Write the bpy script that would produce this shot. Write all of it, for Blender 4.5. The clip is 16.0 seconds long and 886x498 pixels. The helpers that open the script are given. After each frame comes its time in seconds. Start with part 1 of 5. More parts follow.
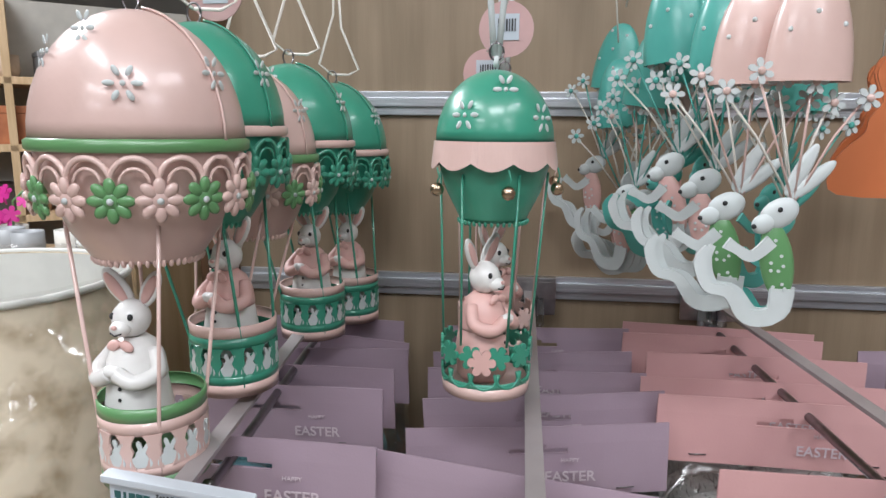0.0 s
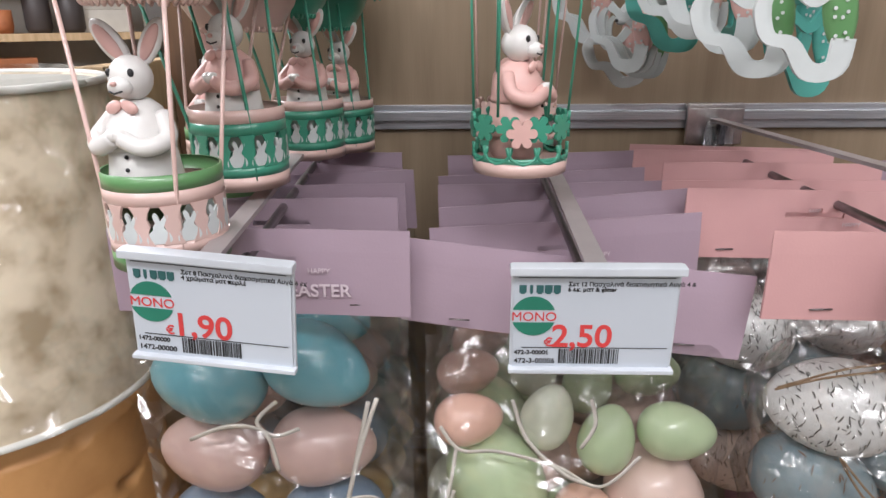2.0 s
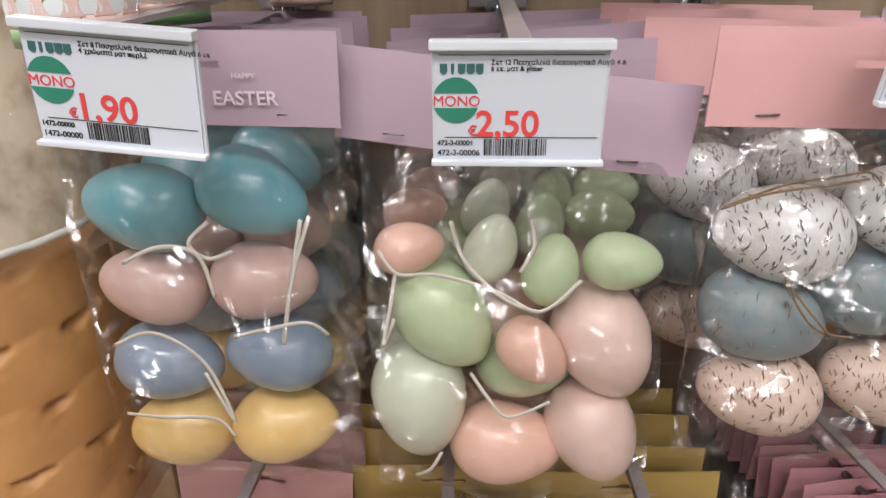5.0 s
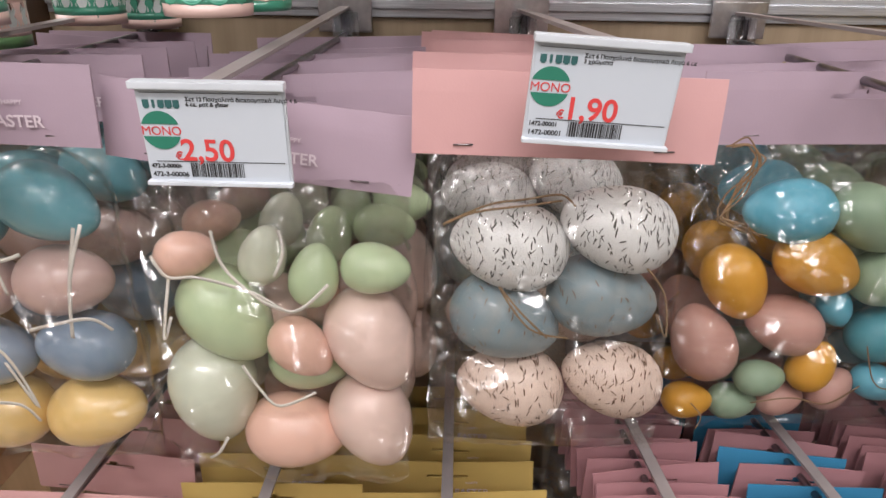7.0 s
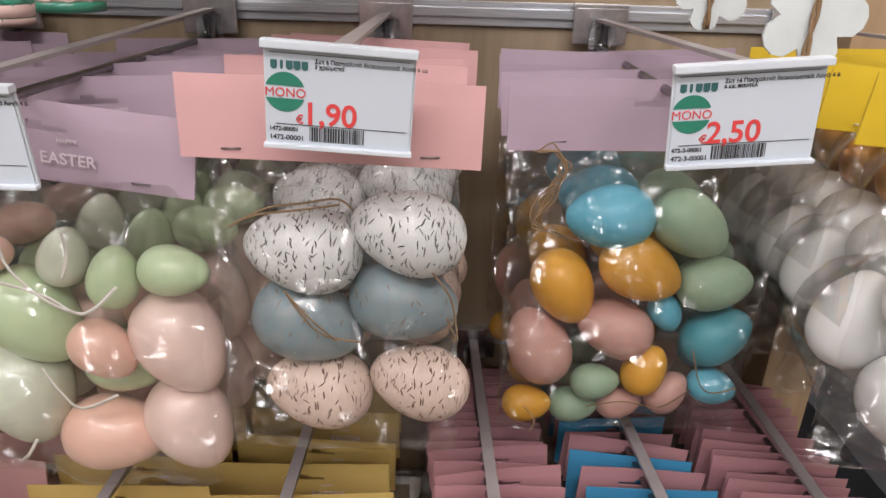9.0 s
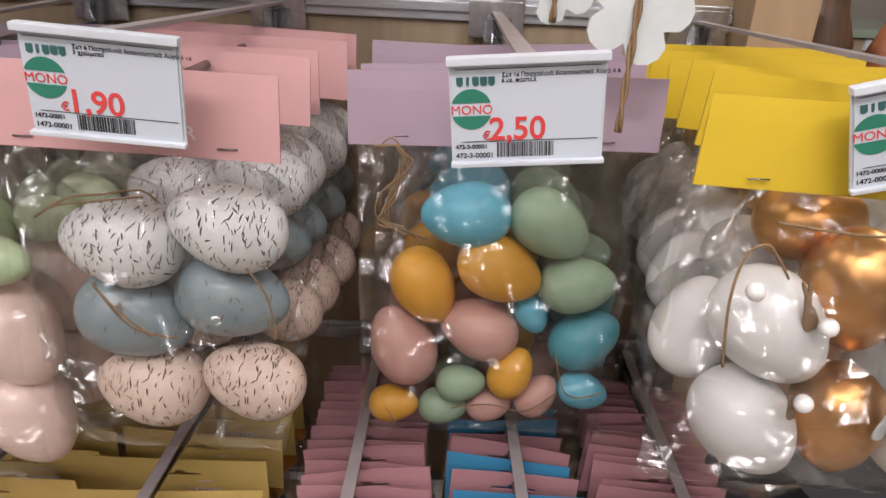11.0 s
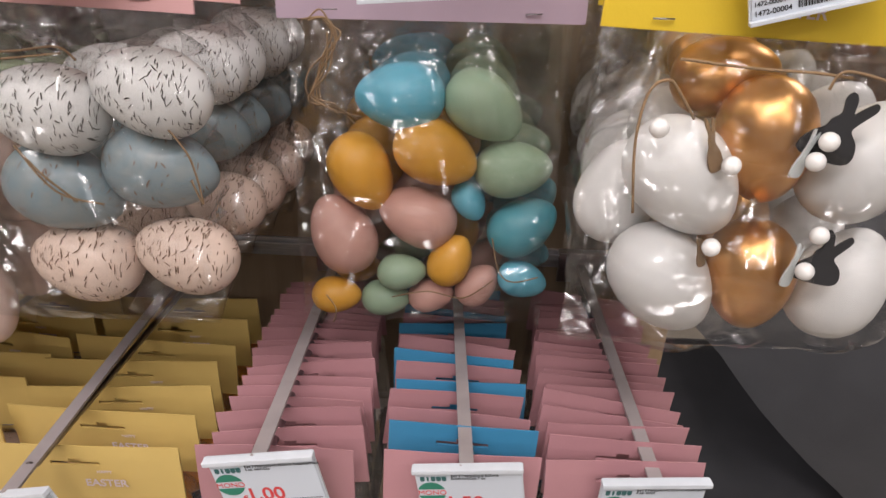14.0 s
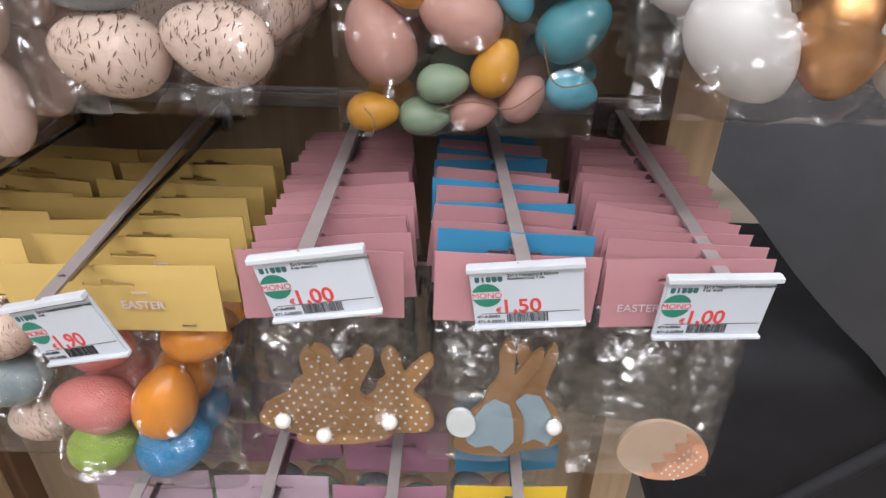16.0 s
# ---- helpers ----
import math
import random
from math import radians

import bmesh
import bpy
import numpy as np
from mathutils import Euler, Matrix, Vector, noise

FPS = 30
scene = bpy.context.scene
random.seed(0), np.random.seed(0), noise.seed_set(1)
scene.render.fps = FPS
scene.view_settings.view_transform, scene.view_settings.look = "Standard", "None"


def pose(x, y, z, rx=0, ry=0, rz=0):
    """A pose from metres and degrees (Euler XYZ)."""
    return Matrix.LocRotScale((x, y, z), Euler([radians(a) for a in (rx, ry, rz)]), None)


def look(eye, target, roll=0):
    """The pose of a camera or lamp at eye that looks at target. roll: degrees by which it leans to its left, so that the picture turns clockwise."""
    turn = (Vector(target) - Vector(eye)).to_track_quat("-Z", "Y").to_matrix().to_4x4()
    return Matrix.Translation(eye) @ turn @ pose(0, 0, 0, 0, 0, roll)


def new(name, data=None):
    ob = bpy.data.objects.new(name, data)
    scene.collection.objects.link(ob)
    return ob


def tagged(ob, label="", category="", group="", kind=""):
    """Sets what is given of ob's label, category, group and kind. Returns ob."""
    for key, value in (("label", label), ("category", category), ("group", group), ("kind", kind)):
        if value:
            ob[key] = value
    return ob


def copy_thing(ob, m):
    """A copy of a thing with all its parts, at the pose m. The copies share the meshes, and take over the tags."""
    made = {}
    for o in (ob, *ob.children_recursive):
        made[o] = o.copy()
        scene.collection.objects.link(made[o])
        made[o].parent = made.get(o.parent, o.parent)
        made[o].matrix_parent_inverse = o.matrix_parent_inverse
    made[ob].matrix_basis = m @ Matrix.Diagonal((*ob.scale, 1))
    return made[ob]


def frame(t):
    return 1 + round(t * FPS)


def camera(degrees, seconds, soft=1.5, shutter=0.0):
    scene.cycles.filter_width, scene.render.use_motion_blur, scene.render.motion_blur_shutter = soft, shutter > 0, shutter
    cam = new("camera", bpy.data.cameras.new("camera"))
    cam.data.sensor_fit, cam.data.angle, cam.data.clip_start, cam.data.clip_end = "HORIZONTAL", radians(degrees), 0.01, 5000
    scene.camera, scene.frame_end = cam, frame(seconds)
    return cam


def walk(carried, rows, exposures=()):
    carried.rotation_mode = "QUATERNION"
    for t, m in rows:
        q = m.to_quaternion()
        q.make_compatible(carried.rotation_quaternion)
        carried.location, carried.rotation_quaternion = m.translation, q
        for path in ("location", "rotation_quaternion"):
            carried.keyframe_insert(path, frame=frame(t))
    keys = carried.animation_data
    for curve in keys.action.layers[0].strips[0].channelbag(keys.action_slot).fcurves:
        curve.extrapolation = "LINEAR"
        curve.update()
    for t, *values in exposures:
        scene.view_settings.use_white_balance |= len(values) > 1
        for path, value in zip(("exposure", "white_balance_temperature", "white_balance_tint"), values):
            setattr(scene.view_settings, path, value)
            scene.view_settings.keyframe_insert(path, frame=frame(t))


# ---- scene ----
cam = camera(67.3, 16.0)
PATH = [
    (0, (0.0, 0.016, 1.448), (-0.212, 1.972, 1.085), 0.5),
    (0.5, (-0.019, 0.015, 1.435), (-0.195, 1.964, 1.024), -0.4),
    (1, (-0.034, 0.014, 1.422), (-0.168, 1.959, 0.977), -0.4),
    (1.5, (-0.037, 0.02, 1.406), (-0.135, 1.947, 0.88), -0.7),
    (2, (-0.036, 0.025, 1.385), (-0.114, 1.917, 0.741), -0.6),
    (2.5, (-0.031, 0.024, 1.369), (-0.084, 1.888, 0.645), -0.4),
    (3, (-0.026, 0.023, 1.351), (-0.05, 1.863, 0.567), -0.1),
    (3.2, (-0.026, 0.022, 1.346), (-0.044, 1.857, 0.55), -0.1),
    (5.5, (0.017, 0.011, 1.326), (-0.083, 1.838, 0.52), -0.3),
    (6, (0.06, -0.004, 1.333), (-0.041, 1.824, 0.53), 0.1),
    (6.5, (0.092, -0.015, 1.342), (0.02, 1.812, 0.53), 0.2),
    (7, (0.117, -0.017, 1.347), (0.066, 1.816, 0.547), 0.8),
    (7.5, (0.142, -0.021, 1.349), (0.118, 1.815, 0.557), 1.1),
    (8, (0.171, -0.023, 1.351), (0.158, 1.815, 0.562), 1.3),
    (8.5, (0.195, -0.02, 1.351), (0.185, 1.817, 0.56), 1.5),
    (9, (0.224, -0.015, 1.351), (0.206, 1.82, 0.555), 1.6),
    (9.2, (0.236, -0.013, 1.351), (0.218, 1.824, 0.559), 1.7),
    (11.3, (0.332, -0.001, 1.351), (0.297, 1.826, 0.539), 2.7),
    (11.5, (0.338, -0.003, 1.351), (0.321, 1.826, 0.541), 2.6),
    (12, (0.353, -0.006, 1.35), (0.383, 1.819, 0.532), 2.8),
    (12.5, (0.364, -0.008, 1.349), (0.422, 1.819, 0.539), 2.5),
    (13, (0.367, -0.015, 1.343), (0.409, 1.81, 0.526), 2.0),
    (13.5, (0.358, -0.024, 1.329), (0.394, 1.787, 0.481), 1.7),
    (14, (0.361, -0.029, 1.301), (0.354, 1.767, 0.42), 2.5),
    (14.5, (0.357, -0.029, 1.282), (0.326, 1.738, 0.345), 2.0),
    (15, (0.358, -0.027, 1.262), (0.331, 1.71, 0.271), 2.0),
    (15.5, (0.362, -0.035, 1.242), (0.284, 1.69, 0.233), 0.7),
    (16, (0.336, -0.042, 1.22), (0.327, 1.647, 0.15), 1.5),
]
LIGHT = [(0, -0.13, 6050, 5), (1.5, 0.03, 6250, 8), (3, 0.15, 6400, 10), (5.5, 0.27, 6600, 10), (9, 0.2, 6600, 10), (12.5, 0.15, 6700, 14), (14.5, 0.25, 6700, 11), (16, 0.48, 6300, 10)]
walk(cam, [(t, look(eye, target, roll)) for t, eye, target, roll in PATH], LIGHT)

# ---- world and lights ----
world = bpy.data.worlds.new("world")
scene.world = world
world.use_nodes = True
bg = world.node_tree.nodes["Background"]
bg.inputs[0].default_value = (1.0, 0.95, 0.88, 1)
bg.inputs[1].default_value = 0.25


def ceiling_lamp(x, y, watts, turn=0.0, wide=1.0, warm=(1.0, 0.965, 0.985)):
    lamp = bpy.data.lights.new("ceiling_lamp", "AREA")
    lamp.shape, lamp.size, lamp.size_y, lamp.energy, lamp.color = "RECTANGLE", wide, 0.24, watts, warm
    ob = new("ceiling_lamp", lamp)
    ob.matrix_world = look((x, y, 2.93), (x * 0.6, y * 0.55, 1.0)) @ pose(0, 0, 0, 0, 0, turn)
    return ob


for lx, ly, watts, turn in ((-1.0, -0.6, 15, 0), (1.1, -0.6, 13, 0), (0.1, -1.2, 28, 0), (-1.3, -2.1, 14, 0), (1.4, -2.1, 12, 0), (0.1, -3.3, 8, 0),
                            (-2.0, -3.4, 8, 0), (2.2, -3.4, 6, 0), (-2.0, 1.2, 85, 0), (2.6, 2.0, 24, 0)):
    ceiling_lamp(lx, ly, watts, turn)


# ---- materials ----
def material(name, colour, rough=0.5, metal=0.0, second=None, scale=40.0, stretch=(1, 1, 1), bump=0.0, bump_scale=200.0, coat=0.0,
             sheen=0.0, contrast=(0.35, 0.65), emit=0.0, space="Object", rough_var=0.0):
    """A surface with two scales of variation: broad stains between two colours and fine grain in the relief."""
    m = bpy.data.materials.new(name)
    m.use_nodes = True
    nt = m.node_tree
    b = nt.nodes["Principled BSDF"]
    b.inputs["Roughness"].default_value, b.inputs["Metallic"].default_value = rough, metal
    b.inputs["Coat Weight"].default_value, b.inputs["Sheen Weight"].default_value = coat, sheen
    b.inputs["Coat Roughness"].default_value = 0.15
    coord = nt.nodes.new("ShaderNodeTexCoord")
    mapping = nt.nodes.new("ShaderNodeMapping")
    mapping.inputs["Scale"].default_value = stretch
    nt.links.new(coord.outputs[space], mapping.inputs[0])
    tex = nt.nodes.new("ShaderNodeTexNoise")
    tex.inputs["Scale"].default_value, tex.inputs["Detail"].default_value = scale, 6
    nt.links.new(mapping.outputs[0], tex.inputs["Vector"])
    ramp = nt.nodes.new("ShaderNodeValToRGB")
    ramp.color_ramp.elements[0].position, ramp.color_ramp.elements[1].position = contrast
    second = second or tuple(c * 0.88 for c in colour)
    ramp.color_ramp.elements[0].color, ramp.color_ramp.elements[1].color = (*colour, 1), (*second, 1)
    nt.links.new(tex.outputs["Fac"], ramp.inputs[0])
    info = nt.nodes.new("ShaderNodeObjectInfo")
    vary = nt.nodes.new("ShaderNodeHueSaturation")
    span = nt.nodes.new("ShaderNodeMapRange")
    span.inputs["To Min"].default_value, span.inputs["To Max"].default_value = 0.93, 1.05
    nt.links.new(info.outputs["Random"], span.inputs["Value"])
    nt.links.new(span.outputs[0], vary.inputs["Value"])
    nt.links.new(ramp.outputs[0], vary.inputs["Color"])
    nt.links.new(vary.outputs[0], b.inputs["Base Color"])
    if rough_var:
        rr = nt.nodes.new("ShaderNodeMapRange")
        rr.inputs["To Min"].default_value, rr.inputs["To Max"].default_value = rough - rough_var, rough + rough_var
        nt.links.new(tex.outputs["Fac"], rr.inputs["Value"])
        nt.links.new(rr.outputs[0], b.inputs["Roughness"])
    if bump:
        fine = nt.nodes.new("ShaderNodeTexNoise")
        fine.inputs["Scale"].default_value, fine.inputs["Detail"].default_value = bump_scale, 4
        nt.links.new(mapping.outputs[0], fine.inputs["Vector"])
        bn = nt.nodes.new("ShaderNodeBump")
        bn.inputs["Strength"].default_value, bn.inputs["Distance"].default_value = bump, 0.002
        nt.links.new(fine.outputs["Fac"], bn.inputs["Height"])
        nt.links.new(bn.outputs[0], b.inputs["Normal"])
    if emit:
        b.inputs["Emission Color"].default_value, b.inputs["Emission Strength"].default_value = (*colour, 1), emit
    return m


def film_material(name, tint=(0.982, 0.98, 0.977), crinkle=1.0, ior=1.95, rough=0.18):
    """Clear crinkled plastic film: see-through, with broad folds broken into small flat facets that glint, with a gloss that grows towards grazing angles."""
    m = bpy.data.materials.new(name)
    m.use_nodes = True
    nt = m.node_tree
    nt.nodes.remove(nt.nodes["Principled BSDF"])
    out = nt.nodes["Material Output"]
    clear, gloss, mix = nt.nodes.new("ShaderNodeBsdfTransparent"), nt.nodes.new("ShaderNodeBsdfGlossy"), nt.nodes.new("ShaderNodeMixShader")
    clear.inputs[0].default_value = (*tint, 1)
    gloss.inputs["Roughness"].default_value = rough
    coord = nt.nodes.new("ShaderNodeTexCoord")
    fold = nt.nodes.new("ShaderNodeTexNoise")
    fold.inputs["Scale"].default_value, fold.inputs["Detail"].default_value, fold.inputs["Distortion"].default_value = 15.0, 0.0, 0.4
    mapping = nt.nodes.new("ShaderNodeMapping")
    mapping.inputs["Scale"].default_value, mapping.inputs["Rotation"].default_value = (1.6, 1.0, 0.8), (0, 0.5, 0)
    nt.links.new(coord.outputs["Object"], mapping.inputs[0])
    nt.links.new(mapping.outputs[0], fold.inputs["Vector"])
    total = nt.nodes.new("ShaderNodeMath")
    total.operation = "MULTIPLY"
    total.inputs[1].default_value = 0.10 * crinkle
    nt.links.new(fold.outputs["Fac"], total.inputs[0])
    for scale, turn, steep in ((34.0, -0.6, 1.1), (85.0, 0.9, 0.9)):
        lean = nt.nodes.new("ShaderNodeMapping")
        lean.inputs["Scale"].default_value, lean.inputs["Rotation"].default_value = (0.6, 1.0, 1.5), (0, turn, 0)
        nt.links.new(coord.outputs["Object"], lean.inputs[0])
        cell = nt.nodes.new("ShaderNodeTexVoronoi")
        cell.inputs["Scale"].default_value = scale
        nt.links.new(lean.outputs[0], cell.inputs["Vector"])
        tilt, away, slope = (nt.nodes.new("ShaderNodeVectorMath") for _ in range(3))
        tilt.operation, away.operation, slope.operation = "SUBTRACT", "SUBTRACT", "DOT_PRODUCT"
        tilt.inputs[1].default_value = (0.5, 0.5, 0.5)
        nt.links.new(cell.outputs["Color"], tilt.inputs[0])
        nt.links.new(lean.outputs[0], away.inputs[0])
        nt.links.new(cell.outputs["Position"], away.inputs[1])
        nt.links.new(tilt.outputs[0], slope.inputs[0])
        nt.links.new(away.outputs[0], slope.inputs[1])
        more = nt.nodes.new("ShaderNodeMath")
        more.operation = "MULTIPLY_ADD"
        more.inputs[1].default_value = steep * crinkle
        nt.links.new(slope.outputs["Value"], more.inputs[0])
        nt.links.new(total.outputs[0], more.inputs[2])
        total = more
    bn = nt.nodes.new("ShaderNodeBump")
    bn.inputs["Strength"].default_value, bn.inputs["Distance"].default_value = 1.0, 1.0
    nt.links.new(total.outputs[0], bn.inputs["Height"])
    fres = nt.nodes.new("ShaderNodeFresnel")
    fres.inputs["IOR"].default_value = ior
    nt.links.new(bn.outputs[0], gloss.inputs["Normal"])
    cap = nt.nodes.new("ShaderNodeMath")
    cap.operation = "MINIMUM"
    cap.inputs[1].default_value = 0.30
    nt.links.new(fres.outputs[0], cap.inputs[0])
    nt.links.new(cap.outputs[0], mix.inputs[0])
    nt.links.new(clear.outputs[0], mix.inputs[1])
    nt.links.new(gloss.outputs[0], mix.inputs[2])
    nt.links.new(mix.outputs[0], out.inputs["Surface"])
    return m


LAMINATE = material("wood_laminate", (0.325, 0.245, 0.165), 0.5, second=(0.25, 0.185, 0.12), scale=9, stretch=(9, 1, 0.6), bump=0.08, bump_scale=90, contrast=(0.3, 0.72))
LIGHT_WOOD = material("light_wood", (0.62, 0.45, 0.27), 0.5, second=(0.48, 0.33, 0.18), scale=8, stretch=(8, 8, 0.6), bump=0.08)
BEECH = material("beech_laminate", (0.44, 0.31, 0.19), 0.5, second=(0.35, 0.24, 0.14), scale=8, stretch=(8, 8, 0.6), bump=0.08)
DARK_WOOD = material("dark_wood", (0.16, 0.085, 0.045), 0.5, second=(0.09, 0.05, 0.03), scale=8, stretch=(8, 1, 1), bump=0.1)
TERRACOTTA = material("terracotta", (0.42, 0.15, 0.06), 0.6, second=(0.30, 0.10, 0.04), scale=20, bump=0.1)
CHROME = material("chrome", (0.78, 0.78, 0.79), 0.3, 1.0, second=(0.5, 0.5, 0.52), scale=60, rough_var=0.06)
ALUMINIUM = material("rail_metal", (0.66, 0.68, 0.72), 0.38, 0.75, second=(0.48, 0.50, 0.54), scale=30, stretch=(1, 30, 30), rough_var=0.08)
WIRE = material("hook_wire", (0.30, 0.28, 0.29), 0.28, 1.0, second=(0.2, 0.19, 0.2), scale=80)
ARM = material("smoked_plastic", (0.33, 0.29, 0.29), 0.32, second=(0.27, 0.24, 0.24), scale=30)
WHITE_PLASTIC = material("white_plastic", (0.62, 0.66, 0.71), 0.35, scale=30)
PAPER = material("paper", (0.54, 0.585, 0.645), 0.5, scale=20, second=(0.52, 0.565, 0.625))
MAUVE = material("mauve_card", (0.385, 0.29, 0.355), 0.5, second=(0.35, 0.262, 0.32), scale=14, bump=0.05, bump_scale=900)
PINK = material("pink_card", (0.60, 0.345, 0.34), 0.5, second=(0.55, 0.31, 0.31), scale=14, bump=0.05, bump_scale=900)
ROSE = material("rose_card", (0.43, 0.215, 0.235), 0.5, second=(0.385, 0.19, 0.21), scale=14, bump=0.05, bump_scale=900)
YELLOW = material("yellow_card", (0.66, 0.46, 0.03), 0.45, second=(0.60, 0.415, 0.027), scale=14, bump=0.05, bump_scale=900)
MUSTARD = material("mustard_card", (0.60, 0.43, 0.14), 0.5, second=(0.54, 0.38, 0.12), scale=14, bump=0.05, bump_scale=900)
BLUE = material("blue_card", (0.045, 0.25, 0.44), 0.5, second=(0.04, 0.21, 0.38), scale=14, bump=0.05, bump_scale=900)
PLUM = material("plum_card", (0.34, 0.17, 0.24), 0.5, second=(0.29, 0.14, 0.2), scale=14, bump=0.05, bump_scale=900)
CARD_INK = material("card_print", (0.62, 0.53, 0.58), 0.5)
RED_INK = material("red_print", (0.62, 0.05, 0.05), 0.6)
BLACK_INK = material("black_print", (0.02, 0.02, 0.022), 0.6)
GREEN_INK = material("green_print", (0.02, 0.20, 0.13), 0.6)
DARK_INK = material("dark_green_print", (0.03, 0.12, 0.12), 0.6)
FILM = film_material("bag_film")
WRAP = film_material("wrap_film", crinkle=0.7)
CLEAR = film_material("clear_plastic", tint=(0.86, 0.86, 0.88), crinkle=1.4, ior=2.0, rough=0.12)


def pearl(name, colour, coat=0.5, rough=0.34, second=None, sc=7):
    return material(name, colour, rough, second=second or tuple(c * 0.93 for c in colour), scale=sc, coat=coat)


EGG = {
    "teal": pearl("teal_pearl", (0.15, 0.40, 0.47)), "rose": pearl("rose_pearl", (0.60, 0.42, 0.38)), "slate": pearl("slate_pearl", (0.22, 0.30, 0.40)),
    "gold_yellow": pearl("yellow_pearl", (0.76, 0.52, 0.20)), "pale": pearl("pale_green_pearl", (0.68, 0.72, 0.58)), "green": pearl("green_pearl", (0.53, 0.66, 0.41)),
    "peach": pearl("peach_pearl", (0.78, 0.49, 0.39)), "blush": pearl("blush_pearl", (0.76, 0.57, 0.50)), "white": pearl("white_shell", (0.70, 0.70, 0.69), 0.2, 0.45, (0.68, 0.68, 0.67), 5),
    "dusty": pearl("dusty_blue", (0.20, 0.275, 0.31), 0.25, 0.42, (0.24, 0.285, 0.295), 9), "cream": pearl("cream_shell", (0.72, 0.56, 0.47), 0.2, 0.5),
    "sky": pearl("sky_blue", (0.13, 0.46, 0.60), 0.1, 0.5), "sage": pearl("sage_green", (0.30, 0.42, 0.29), 0.1, 0.5), "amber": pearl("amber_yellow", (0.72, 0.36, 0.045), 0.1, 0.5),
    "salmon": pearl("salmon_pink", (0.58, 0.33, 0.28), 0.1, 0.5), "aqua": pearl("aqua_blue", (0.08, 0.33, 0.40), 0.1, 0.5),
    "gold": material("gold_paint", (0.70, 0.37, 0.14), 0.33, 0.9, second=(0.62, 0.31, 0.11), scale=5), 
    "coral": material("coral_glitter", (0.74, 0.24, 0.23), 0.35, second=(0.80, 0.42, 0.38), scale=42, bump=1.0, bump_scale=45, coat=0.4, contrast=(0.55, 0.7)), "orange": pearl("orange_gloss", (0.80, 0.30, 0.03), 0.4, 0.3),
    "lime": material("lime_glitter", (0.34, 0.52, 0.07), 0.35, second=(0.50, 0.62, 0.22), scale=42, bump=1.0, bump_scale=45, coat=0.4, contrast=(0.55, 0.7)), "cobalt": material("blue_glitter", (0.02, 0.27, 0.60), 0.3, second=(0.10, 0.42, 0.72), scale=42, bump=1.0, bump_scale=45, coat=0.4, contrast=(0.5, 0.68)),
}
INK_DASH = material("speckle_paint", (0.15, 0.145, 0.135), 0.7)
BROWN_DASH = material("brown_speckle", (0.20, 0.12, 0.08), 0.7)
RIBBON = material("white_ribbon", (0.78, 0.74, 0.68), 0.5)
TWINE = material("jute_twine", (0.27, 0.17, 0.09), 0.8, scale=400, bump=0.5, bump_scale=900)
TIN_PINK = material("pink_tin", (0.70, 0.50, 0.455), 0.34, second=(0.64, 0.45, 0.405), scale=30, bump=0.05, coat=0.5)
TIN_GREEN = material("mint_tin", (0.055, 0.30, 0.20), 0.32, second=(0.045, 0.25, 0.165), scale=30, bump=0.05, coat=0.5)
TIN_LEAF = material("leaf_green_tin", (0.13, 0.30, 0.12), 0.35, scale=30, coat=0.4)
TIN_TURQUOISE = material("turquoise_tin", (0.10, 0.42, 0.36), 0.35, scale=30, coat=0.4)
TIN_ORANGE = material("orange_tin", (0.58, 0.17, 0.06), 0.4, scale=30)
RESIN_WHITE = material("white_resin", (0.78, 0.77, 0.75), 0.35, second=(0.68, 0.66, 0.64), scale=60, bump=0.05, coat=0.3)
RESIN_PINK = material("pink_resin", (0.72, 0.45, 0.41), 0.4, scale=60)
RESIN_GREEN = material("green_resin", (0.12, 0.17, 0.08), 0.4, scale=60)
WHITE_PAINT = material("white_paint", (0.60, 0.64, 0.64), 0.4, scale=40)
TAG_PINK = material("pink_swing_tag", (0.60, 0.38, 0.37), 0.5)
BRASS = material("brass_bell", (0.55, 0.42, 0.30), 0.25, 1.0)
SHADE_PAPER = material("mulberry_paper", (0.66, 0.57, 0.43), 0.6, second=(0.36, 0.28, 0.18), scale=48, bump=0.15, bump_scale=160, contrast=(0.44, 0.66))
SHADE_WHITE = material("shade_lining", (0.70, 0.70, 0.66), 0.7)
CARVED = material("carved_wood", (0.52, 0.27, 0.10), 0.55, second=(0.40, 0.19, 0.065), scale=20, bump=0.1)
FABRIC = material("grey_fabric", (0.034, 0.035, 0.040), 0.85, second=(0.025, 0.026, 0.030), scale=12, bump=0.25, bump_scale=700, sheen=0.2)
BLACK_FABRIC = material("black_fabric", (0.007, 0.007, 0.009), 0.85, second=(0.012, 0.012, 0.015), scale=12, bump=0.2, bump_scale=500)
KRAFT = material("kraft_wood", (0.34, 0.19, 0.08), 0.6, second=(0.28, 0.15, 0.06), scale=50, bump=0.08)
PALE_WOOD = material("pale_plywood", (0.55, 0.42, 0.31), 0.6, scale=50)
CLAY = material("peach_paint", (0.60, 0.31, 0.19), 0.6, scale=50)
LIGHT_BLUE = material("light_blue_paint", (0.33, 0.45, 0.52), 0.6, scale=60)
FLOOR_TILE = material("beige_floor", (0.36, 0.32, 0.27), 0.35, second=(0.31, 0.275, 0.23), scale=3)
PLASTER = material("shop_plaster", (0.76, 0.73, 0.68), 0.8, scale=3)
CEILING = material("ceiling_white", (0.82, 0.81, 0.79), 0.8, scale=3)
MAGENTA = material("magenta_petal", (0.62, 0.03, 0.30), 0.5)
